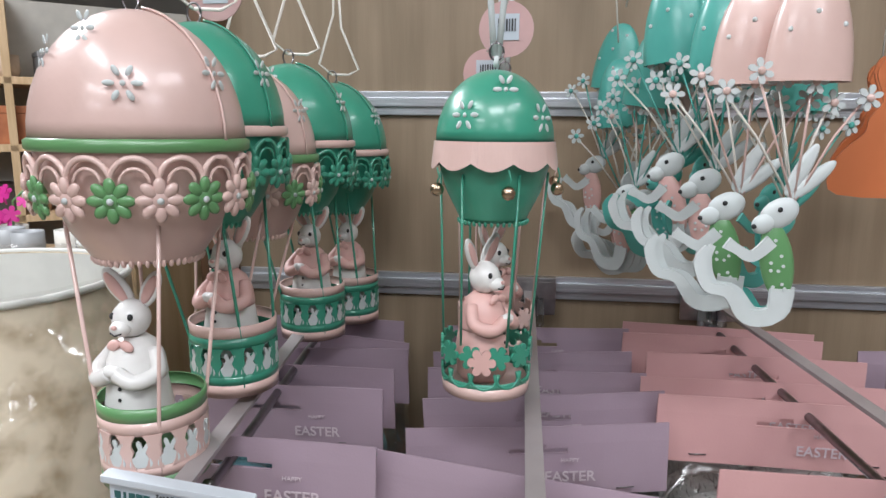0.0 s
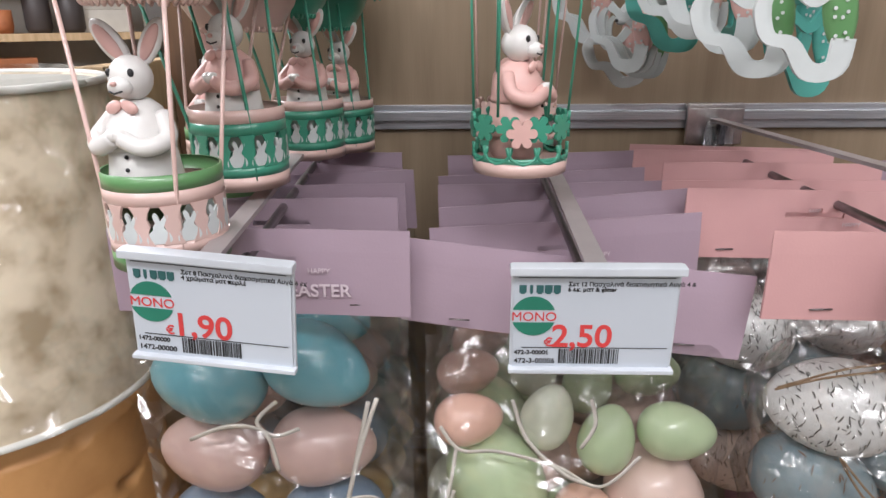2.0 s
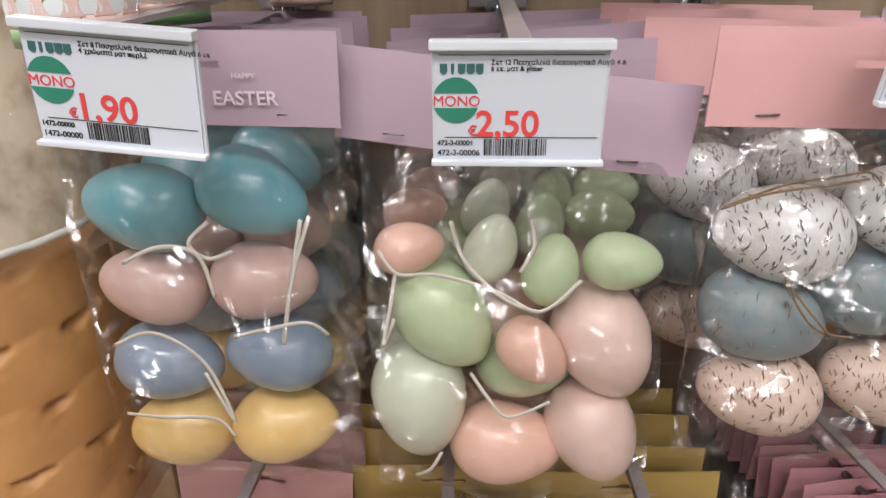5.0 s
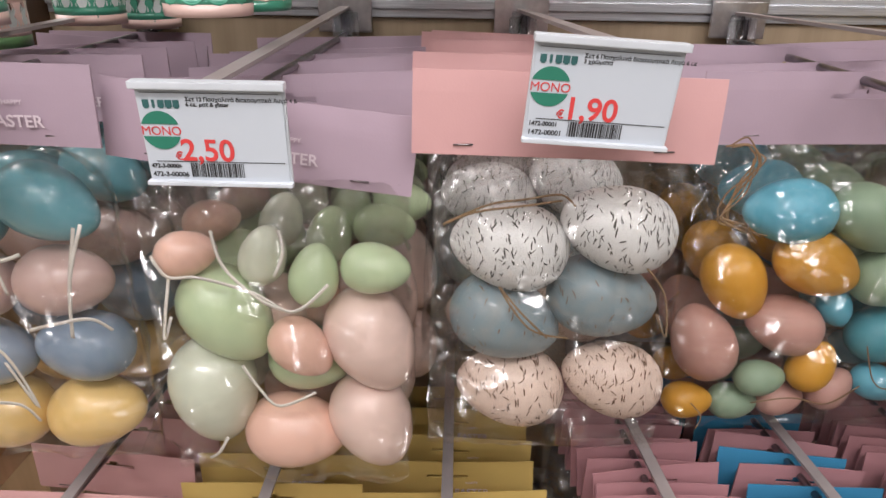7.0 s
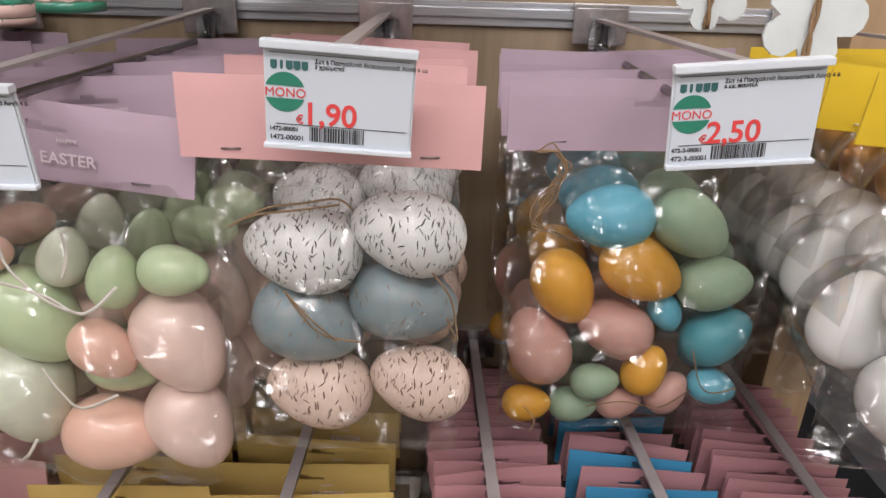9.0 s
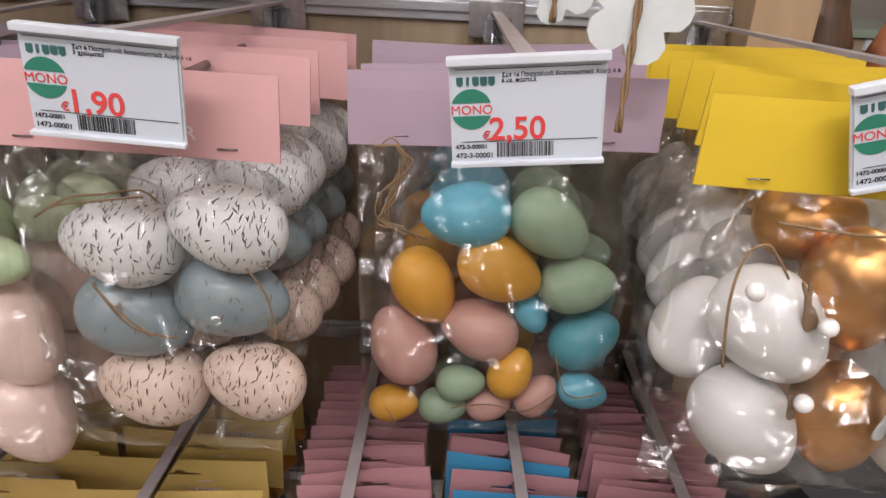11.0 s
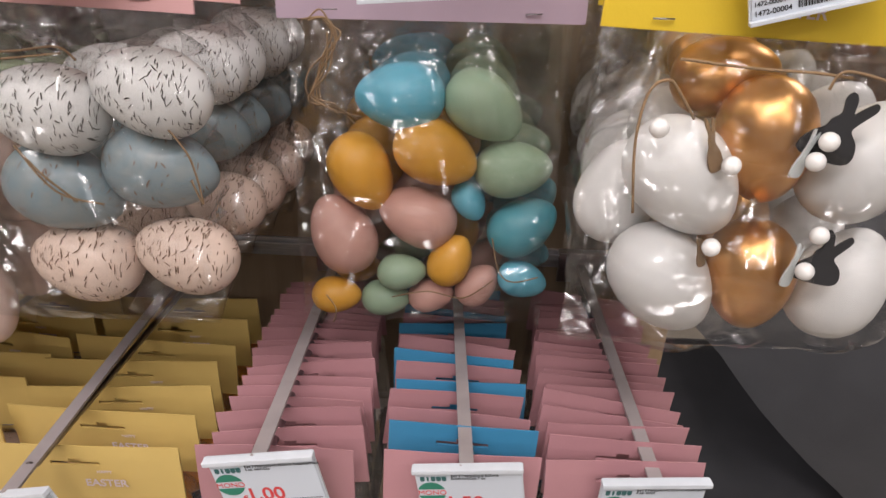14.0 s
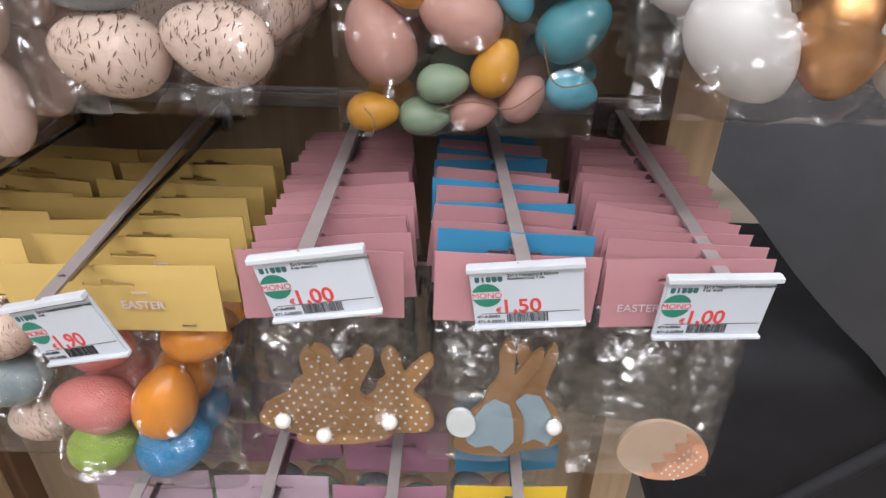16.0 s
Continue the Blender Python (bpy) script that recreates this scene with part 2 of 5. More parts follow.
BOX_WHITE = material("off_white_goods", (0.62, 0.60, 0.55), 0.6, scale=12)
BOX_BEIGE = material("beige_goods", (0.50, 0.38, 0.26), 0.6, scale=12)
BOX_GREY = material("grey_goods", (0.30, 0.31, 0.32), 0.5, scale=12)
BOX_DARK = material("dark_goods", (0.06, 0.05, 0.05), 0.5, scale=12)
GLASS_GREEN = material("green_glass_shelf", (0.22, 0.28, 0.22), 0.1, scale=6)


# ---- mesh helpers ----
def thing(name, at, label, category, group="", kind=""):
    ob = new(name)
    ob.location = at
    return tagged(ob, label, category, group, kind)


def part(name, bm, mat, parent=None, label="", smooth=False, at=None):
    me = bpy.data.meshes.new(name)
    if smooth:
        for f in bm.faces:
            f.smooth = True
    bm.to_mesh(me)
    bm.free()
    for m in (mat if isinstance(mat, (list, tuple)) else [mat]):
        me.materials.append(m)
    ob = new(name, me)
    if parent:
        ob.parent = parent
    if at:
        ob.location = at
    if label:
        ob["label"] = label
    return ob


def share(name, me, parent, m):
    ob = new(name, me)
    ob.parent = parent
    ob.matrix_basis = m
    return ob


def box(bm, c, s, bevel=0.0, m=None, slot=0):
    r = bmesh.ops.create_cube(bm, size=1)
    mat = (m or Matrix()) @ Matrix.Translation(c) @ Matrix.Diagonal((*s, 1))
    bmesh.ops.transform(bm, matrix=mat, verts=r["verts"])
    faces = {f for v in r["verts"] for f in v.link_faces}
    for f in faces:
        f.material_index = slot
    if bevel:
        edges = list({e for v in r["verts"] for e in v.link_edges})
        res = bmesh.ops.bevel(bm, geom=edges, offset=bevel, segments=2, affect="EDGES", profile=0.7)
        for f in res["faces"]:
            f.material_index = slot
    return bm


def lathe(bm, profile, seg=32, c=(0, 0, 0), flat=1.0, slot=0, closed=True):
    """Turns (radius, z) pairs about the z axis; flat squeezes it front to back."""
    rings = []
    for r, z in profile:
        rings.append([bm.verts.new((c[0] + r * math.cos(2 * math.pi * k / seg), c[1] + flat * r * math.sin(2 * math.pi * k / seg), c[2] + z)) for k in range(seg)])
    for a, b in zip(rings, rings[1:]):
        for k in range(seg):
            f = bm.faces.new((a[k], a[(k + 1) % seg], b[(k + 1) % seg], b[k]))
            f.material_index, f.smooth = slot, True
    if closed:
        for ring, turn in ((rings[0], -1), (rings[-1], 1)):
            f = bm.faces.new(ring[::turn])
            f.material_index = slot
    return bm


def tube(bm, pts, r, seg=6, slot=0, flat=1.0):
    """A round or flattened strand along points."""
    pts = [Vector(p) for p in pts]
    rings = []
    for i, p in enumerate(pts):
        d = (pts[min(i + 1, len(pts) - 1)] - pts[max(i - 1, 0)]).normalized()
        up = Vector((0, 1, 0)) if abs(d.y) < 0.9 else Vector((0, 0, 1))
        a = d.cross(up).normalized()
        b = d.cross(a).normalized()
        rings.append([bm.verts.new(p + r * (a * math.cos(2 * math.pi * k / seg) + flat * b * math.sin(2 * math.pi * k / seg))) for k in range(seg)])
    for u, v in zip(rings, rings[1:]):
        for k in range(seg):
            f = bm.faces.new((u[k], u[(k + 1) % seg], v[(k + 1) % seg], v[k]))
            f.material_index, f.smooth = slot, True
    bm.faces.new(rings[0][::-1]).material_index = slot
    bm.faces.new(rings[-1]).material_index = slot
    return bm


def arc(fn, n):
    return [fn(k / (n - 1)) for k in range(n)]


def ball(bm, c, s, slot=0, u=14, v=10):
    r = bmesh.ops.create_uvsphere(bm, u_segments=u, v_segments=v, radius=1)
    bmesh.ops.transform(bm, matrix=Matrix.Translation(c) @ Matrix.Diagonal((*s, 1)), verts=r["verts"])
    for f in {f for w in r["verts"] for f in w.link_faces}:
        f.smooth, f.material_index = True, slot
    return bm


def blob(bm, m, s, slot=0, u=14, v=10):
    r = bmesh.ops.create_uvsphere(bm, u_segments=u, v_segments=v, radius=1)
    bmesh.ops.transform(bm, matrix=m @ Matrix.Diagonal((*s, 1)), verts=r["verts"])
    for f in {f for w in r["verts"] for f in w.link_faces}:
        f.smooth, f.material_index = True, slot
    return bm


def plate(bm, outline, thick, m=None, slot=0):
    """A flat outline in x and z, given a thickness along y."""
    m = m or Matrix()
    front = [bm.verts.new(m @ Vector((x, -thick / 2, z))) for x, z in outline]
    back = [bm.verts.new(m @ Vector((x, thick / 2, z))) for x, z in outline]
    n = len(outline)
    fs = [bm.faces.new(front), bm.faces.new(back[::-1])]
    for k in range(n):
        fs.append(bm.faces.new((front[k], back[k], back[(k + 1) % n], front[(k + 1) % n])))
    for f in fs:
        f.material_index = slot
    bmesh.ops.recalc_face_normals(bm, faces=fs)
    return bm


def oval(cx, cz, rx, rz, turn=0, n=20):
    ca, sa = math.cos(radians(turn)), math.sin(radians(turn))
    return [(cx + rx * math.cos(a) * ca - rz * math.sin(a) * sa, cz + rx * math.cos(a) * sa + rz * math.sin(a) * ca) for a in (2 * math.pi * k / n for k in range(n))]


def flower(cx, cz, r, petals=8, deep=0.55):
    out = []
    for k in range(petals * 6):
        a = 2 * math.pi * k / (petals * 6)
        out.append((cx + r * (deep + (1 - deep) * abs(math.cos(petals * a / 2)) ** 0.6) * math.cos(a), cz + r * (deep + (1 - deep) * abs(math.cos(petals * a / 2)) ** 0.6) * math.sin(a)))
    return out


def lettering(text, size, mat, parent, at, name="lettering", turn=(90, 0, 0), align="LEFT", bold=0.0):
    cu = bpy.data.curves.new(name, "FONT")
    cu.body, cu.size, cu.align_x, cu.extrude, cu.offset = text, size, align, 0.0001, bold
    tmp = bpy.data.objects.new("tmp", cu)
    scene.collection.objects.link(tmp)
    me = bpy.data.meshes.new_from_object(tmp.evaluated_get(bpy.context.evaluated_depsgraph_get()))
    bpy.data.objects.remove(tmp)
    bpy.data.curves.remove(cu)
    me.materials.clear()
    me.materials.append(mat)
    ob = new(name, me)
    ob.parent, ob.matrix_basis = parent, pose(*at, *turn)
    return ob


# ---- structure ----
WALL_Y = 0.592
bm = box(bmesh.new(), (0.1765, WALL_Y + 0.011, 1.1), (0.853, 0.022, 2.2))
tagged(part("wall_slat", bm, LAMINATE), "brown wood laminate back board of a display stand", "wall", kind="structure")
bm = box(bmesh.new(), (0.566, WALL_Y - 0.022, 1.1), (0.05, 0.044, 2.2), 0.001)
tagged(part("trim_side", bm, BEECH), "light wood edge strip closing the display stand", "trim", kind="structure")
bm = box(bmesh.new(), (-0.262, WALL_Y + 0.0, 1.1), (0.022, 0.06, 2.2), 0.001)
tagged(part("trim_side", bm, DARK_WOOD), "dark wood edge strip closing the display stand", "trim", kind="structure")


def wall_rail(z):
    rail = part("wall_rail", box(bmesh.new(), (0.146, WALL_Y - 0.0035, z - 0.001), (0.788, 0.007, 0.008), 0.001), ALUMINIUM)
    part("upper_lip", box(bmesh.new(), (0.146, WALL_Y - 0.002, z + 0.0055), (0.788, 0.004, 0.005), 0.0008), ALUMINIUM, rail)
    part("lower_lip", box(bmesh.new(), (0.146, WALL_Y - 0.002, z - 0.0085), (0.788, 0.004, 0.007), 0.0008), ALUMINIUM, rail)
    return tagged(rail, "brushed aluminium slat rail across the back board", "rail", "slat rails", "structure")


for z in (1.623, 1.469, 1.312, 0.995, 0.80):
    wall_rail(z)

bm = box(bmesh.new(), (0, 1.0, -0.02), (12, 12, 0.04))
tagged(part("floor", bm, FLOOR_TILE), "beige polished shop floor tiles", "floor", kind="structure")
bm = box(bmesh.new(), (0, 1.0, 3.02), (12, 12, 0.04))
tagged(part("ceiling", bm, CEILING), "plain white shop ceiling", "ceiling", kind="structure")
for name, c, s in (("wall_north", (0, 7.05, 1.5), (12, 0.1, 3)), ("wall_south", (0, -5.05, 1.5), (12, 0.1, 3)), ("wall_west", (-6.05, 1, 1.5), (0.1, 12, 3)), ("wall_east", (6.05, 1, 1.5), (0.1, 12, 3))):
    tagged(part(name, box(bmesh.new(), c, s), PLASTER), "plain warm grey shop wall", "wall", kind="structure")


# ---- price labels and hooks ----
def price_label(parent, at, roll, yaw, price, code, text):
    """A white plastic holder with a printed card; its front faces -y, its origin is the middle of its top edge."""
    bm = bmesh.new()
    box(bm, (0, 0.0012, -0.0225), (0.063, 0.0016, 0.045), 0.0003)
    h = part("price_holder", bm, WHITE_PLASTIC, parent, "white plastic price holder")
    h.matrix_basis = Matrix.Translation(at) @ pose(0, 0, 0, 4, roll, yaw)
    part("upper_lip", box(bmesh.new(), (0, -0.0012, -0.0016), (0.0645, 0.0055, 0.0032), 0.0006), WHITE_PLASTIC, h)
    part("lower_lip", box(bmesh.new(), (0, -0.0012, -0.0448), (0.064, 0.004, 0.0018), 0.0005), WHITE_PLASTIC, h)
    part("price_card", box(bmesh.new(), (0, -0.0002, -0.0238), (0.061, 0.0006, 0.0405)), PAPER, h)
    y = -0.0007
    disc = bmesh.new()
    for lo, hi in ((0.0027, 0.0084), (-0.0084, -0.0027)):
        lo_a, hi_a = math.asin(lo / 0.0084), math.asin(hi / 0.0084)
        pts = [(0.0084 * math.cos(q), 0.0084 * math.sin(q)) for q in (lo_a + (hi_a - lo_a) * k / 10 for k in range(11))]
        plate(disc, [(x - 0.0228, z - 0.0214) for x, z in pts + [(-x, z) for x, z in reversed(pts)]], 0.0002, Matrix.Translation((0, y, 0)))
    part("green_disc", disc, GREEN_INK, h)
    lettering("MONO", 0.0054, RED_INK, h, (-0.0226, y, -0.0234), "mono_print", align="CENTER")
    bars = bmesh.new()
    for k, w in enumerate((0.0027, 0.0012, 0.0027, 0.0029, 0.0027)):
        box(bars, (-0.0272 + 0.0032 * k, y, -0.0098), (w, 0.0002, 0.0031))
        box(bars, (-0.0272 + 0.0032 * k, y, -0.0116), (w * 0.6, 0.0002, 0.0006))
    part("maker_print", bars, DARK_INK, h)
    lettering("€", 0.0052, RED_INK, h, (-0.0184, y, -0.0345), "currency_print", bold=0.0001)
    lettering(price, 0.0136, RED_INK, h, (-0.0157, y, -0.0346), "price_print", bold=0.00022)
    for k, line in enumerate(text.split("|")):
        lettering(line, 0.0024, BLACK_INK, h, (-0.0104, y, -0.0086 - 0.0022 * k), "text_print", bold=0.00004)
    part("rule_print", box(bmesh.new(), (0.001, y, -0.0352), (0.056, 0.0002, 0.00025)), BLACK_INK, h)
    part("rule_print", box(bmesh.new(), (0.0, y, -0.0052), (0.058, 0.0002, 0.0002)), BLACK_INK, h)
    lettering(code, 0.0026, BLACK_INK, h, (-0.0298, y, -0.0382), "code_print", bold=0.00006)
    lettering(code, 0.0031, BLACK_INK, h, (-0.0298, y, -0.0422), "code_print", bold=0.00004)
    rng = random.Random(code)
    bars = bmesh.new()
    x = -0.0125
    while x < 0.0108:
        w = rng.choice((0.00025, 0.00025, 0.0005, 0.00075))
        box(bars, (x + w / 2, y, -0.0390), (w, 0.0002, 0.0064))
        x += w + rng.choice((0.00025, 0.0003, 0.0005))
    part("barcode_print", bars, BLACK_INK, h)
    return h


def hook(x, z, front, rod_front, arm_end, label=None, roll=0, yaw=0, group="display hooks", rise=0.0):
    """A display hook on a rail: chrome plate, wire prong for the packs, label arm above it, clear stop behind."""
    h = thing("display_hook", (x, WALL_Y - 0.008, z), "chrome slat-wall hook with a smoked plastic label arm", "hook", group)
    bm = box(bmesh.new(), (0, -0.003, -0.009), (0.0455, 0.004, 0.030), 0.0012)
    box(bm, (0, -0.001, 0.007), (0.0455, 0.008, 0.004), 0.001)
    part("back_plate", bm, CHROME, h)
    bm = bmesh.new()
    for k in range(5):
        box(bm, (-0.012 + 0.006 * k, -0.011, -0.02 + 0.003 * (k % 2)), (0.0075, 0.01, 0.024), 0.002, pose(0, 0, 0, 0, 8 * (k % 2) - 4, 25 - 12 * k))
    part("clear_stop", bm, CLEAR, h, "clear plastic stop", True)
    dx, L = arm_end[0] - x, WALL_Y - 0.008 - rod_front
    bm = tube(bmesh.new(), [(0.0, -0.004, -0.026), (dx * 0.3, -L * 0.4, -0.026 + rise * 0.4), (dx * 0.85, -L + 0.006, -0.026 + rise), (dx * 0.88, -L, -0.022 + rise)], 0.0026, 8)
    part("prong", bm, WIRE, h, "dark chrome wire prong", True)
    end = Vector((dx, arm_end[1] - (WALL_Y - 0.008), arm_end[2] - z))
    start = Vector((0.0, -0.004, -0.004))
    bm = bmesh.new()
    side = Vector((0.0042, 0, 0))
    rise = Vector((0, 0, 0.0011))
    for a, b in ((start, end),):
        vs = [bm.verts.new(p + i * side + j * rise) for p in (a, b) for i in (-1, 1) for j in (-1, 1)]
        for q in ((0, 1, 3, 2), (4, 6, 7, 5), (0, 2, 6, 4), (1, 5, 7, 3), (0, 4, 5, 1), (2, 3, 7, 6)):
            bm.faces.new([vs[k] for k in q])
    bmesh.ops.recalc_face_normals(bm, faces=bm.faces)
    part("label_arm", bm, ARM, h, "smoked plastic label arm")
    if label:
        price_label(h, end + Vector((0, 0, 0.0015)), -roll, yaw, *label)
    return h


# ---- packs of eggs ----
def egg_mesh(mat):
    bm = bmesh.new()
    seg, n = 22, 14
    rings = []
    for i in range(1, n):
        a = math.pi * i / n
        x = -0.5 * math.cos(a)
        r = 0.365 * math.sin(a) * (1 - 0.17 * math.cos(math.pi - a) * 1.0)
        rings.append([bm.verts.new((x, r * math.cos(2 * math.pi * k / seg), r * math.sin(2 * math.pi * k / seg))) for k in range(seg)])
    for u, v in zip(rings, rings[1:]):
        for k in range(seg):
            bm.faces.new((u[k], v[k], v[(k + 1) % seg], u[(k + 1) % seg]))
    for ring, x in ((rings[0], -0.5), (rings[-1], 0.5)):
        tip = bm.verts.new((x, 0, 0))
        for k in range(seg):
            bm.faces.new((tip, ring[k], ring[(k + 1) % seg]) if x < 0 else (tip, ring[(k + 1) % seg], ring[k]))
    for f in bm.faces:
        f.smooth = True
    me = bpy.data.meshes.new("egg")
    bm.to_mesh(me)
    bm.free()
    me.materials.append(mat)
    return me


EGG_MESH = {k: egg_mesh(m) for k, m in EGG.items()}


def egg_point(a, b, lift=0.006):
    r = 0.365 * math.sin(a) * (1 - 0.17 * math.cos(math.pi - a)) + lift
    return Vector((-(0.5 + lift * 0.5) * math.cos(a), r * math.cos(b), r * math.sin(b)))


def dash_mesh(seed, mat, count=150):
    """Short painted strokes lying on the shell."""
    rng = random.Random(seed)
    bm = bmesh.new()
    for _ in range(count):
        a, b = math.acos(rng.uniform(-0.96, 0.96)), rng.uniform(0, 2 * math.pi)
        turn, size, wide = rng.gauss(0.2, 0.45), rng.uniform(0.014, 0.042), rng.uniform(0.003, 0.0068)
        prev = None
        bend = rng.uniform(-0.4, 0.4)
        for k in range(4):
            s = (k / 3 - 0.5) * 2 * size
            th = turn + bend * (k / 3 - 0.5)
            ca, cb = a + s * math.sin(th) / 0.5, b + s * math.cos(th) / max(0.12, 0.36 * math.sin(a))
            w = wide * (0.45 if k in (0, 3) else 1)
            da, db = w * math.cos(th) / 0.5, -w * math.sin(th) / max(0.12, 0.36 * math.sin(a))
            pair = bm.verts.new(egg_point(ca + da, cb + db)), bm.verts.new(egg_point(ca - da, cb - db))
            if prev:
                bm.faces.new((prev[0], pair[0], pair[1], prev[1]))
            prev = pair
    me = bpy.data.meshes.new("speckling")
    bm.to_mesh(me)
    bm.free()
    me.materials.append(mat)
    return me


DASHES = {"white": dash_mesh(3, INK_DASH, 430), "cream": dash_mesh(5, BROWN_DASH, 380), "dusty": dash_mesh(8, BROWN_DASH, 90)}


def header_bm(w, h, seed=0, thick=0.0016, bow=0.002):
    """A folded card with a hanging slot cut through it; top edge at z 0."""
    rng = random.Random(seed)
    xs = [-w / 2, -w / 4, -0.0165, -0.004, 0.004, 0.0165, w / 4, w / 2]
    zs = [0, -0.010, -0.0125, -0.0155, -h * 0.7, -h]
    hole = {(2, 2), (3, 2), (4, 2), (3, 1)}
    k1, k2 = rng.uniform(-bow, bow), rng.uniform(-bow, bow)
    bend = lambda x, z: k1 * (2 * x / w) ** 2 + k2 * (2 * x / w) * (z / h) + 0.0012 * (z / h)
    bm = bmesh.new()
    grid = {}
    for side in (0, 1):
        for i, x in enumerate(xs):
            for j, z in enumerate(zs):
                t = thick * (0.35 if j == 0 else 1)
                grid[side, i, j] = bm.verts.new((x, bend(x, z) + (t / 2 if side else -t / 2), z))
    cells = {(i, j) for i in range(len(xs) - 1) for j in range(len(zs) - 1)} - hole
    for i, j in cells:
        bm.faces.new([grid[0, a, b] for a, b in ((i, j), (i, j + 1), (i + 1, j + 1), (i + 1, j))])
        bm.faces.new([grid[1, a, b] for a, b in ((i, j), (i + 1, j), (i + 1, j + 1), (i, j + 1))])
        for (di, dj), (p, q) in (((-1, 0), ((i, j), (i, j + 1))), ((1, 0), ((i + 1, j + 1), (i + 1, j))), ((0, -1), ((i + 1, j), (i, j))), ((0, 1), ((i, j + 1), (i + 1, j + 1)))):
            if (i + di, j + dj) not in cells:
                bm.faces.new((grid[0, p[0], p[1]], grid[1, p[0], p[1]], grid[1, q[0], q[1]], grid[0, q[0], q[1]]))
    bmesh.ops.recalc_face_normals(bm, faces=bm.faces)
    return bm


def bag_bm(w_top, w_bot, h, depth, seed, back=True, nx=34, nz=44, filling=()):
    """A filled film bag: two crinkled sheets welded at the sides and the bottom, hanging from z 0, that cling to what fills them."""
    bm = bmesh.new()
    off = Vector((seed * 3.7, seed * 1.3, 0))
    us, vs = np.linspace(-1, 1, nx + 1)[None, :], np.linspace(0, 1, nz + 1)[:, None]
    px, pz = us * (w_top + (w_bot - w_top) * vs) / 2, np.repeat(-vs * h, nx + 1, axis=1)
    swell = (1 - np.abs(us) ** 3.2) * np.minimum(1, vs * 3.2) ** 0.8 * np.minimum(1, (1 - vs) * 7) ** 0.6
    for side in ((-1, 1) if back else (-1,)):
        out = depth * swell * 0.6 + 0.0006
        for ex, ez, L, turn, colour, dy in filling:
            ca, sa = math.cos(radians(turn)), math.sin(radians(turn))
            dx, dz = px - ex, pz - ez
            d2 = ((dx * ca + dz * sa) / (0.60 * L)) ** 2 + ((dz * ca - dx * sa) / (0.50 * L)) ** 2
            reach = side * dy + 0.44 * L * np.sqrt(np.clip(1 - d2 * 0.92, 0, 1)) + 0.0025
            out = np.where(d2 < 1, np.maximum(out, reach), out)
        for _ in range(14):
            out[1:-1, 1:-1] = np.maximum(out[1:-1, 1:-1], (out[1:-1, :-2] + out[1:-1, 2:] + out[:-2, 1:-1] + out[2:, 1:-1]) / 4)
        rows = []
        for j in range(nz + 1):
            v = j / nz
            row = []
            for i in range(nx + 1):
                u = 2 * i / nx - 1
                p = Vector((px[j, i], 0, pz[j, i]))
                crink = abs(noise.noise((p + off) * 45)) * 0.0030 + abs(noise.noise((p + off) * 110)) * 0.0016
                ridge = abs(noise.noise(Vector((p.x * 95 + p.z * 40, p.z * 20 + side, seed)))) * 0.0045 * (1.1 - v * 0.85)
                edge = 0.0016 * noise.noise(Vector((v * 9, seed, u)))
                y = side * (out[j, i] + (crink + ridge) * min(1, v * 8 + 0.2))
                row.append(bm.verts.new((p.x + (edge if abs(u) > 0.9 else 0), y, p.z + (0.0015 * noise.noise(Vector((u * 5, seed, 2))) if j == nz else 0))))
            rows.append(row)
        for a, b in zip(rows, rows[1:]):
            for i in range(nx):
                bm.faces.new((a[i], b[i], b[i + 1], a[i + 1]))
    for f in bm.faces:
        f.smooth = True
    return bm


def strand(parent, pts, r, mat, name, flat=1.0):
    """A smooth strand through a few points."""
    pts = [Vector(p) for p in pts]
    out = []
    for i in range(len(pts) - 1):
        p0, p1, p2, p3 = pts[max(i - 1, 0)], pts[i], pts[i + 1], pts[min(i + 2, len(pts) - 1)]
        for k in range(6):
            t = k / 6
            out.append(0.5 * (2 * p1 + (p2 - p0) * t + (2 * p0 - 5 * p1 + 4 * p2 - p3) * t * t + (3 * p1 - p0 - 3 * p2 + p3) * t ** 3))
    out.append(pts[-1])
    return part(name, tube(bmesh.new(), out, r, 5, flat=flat), mat, parent)


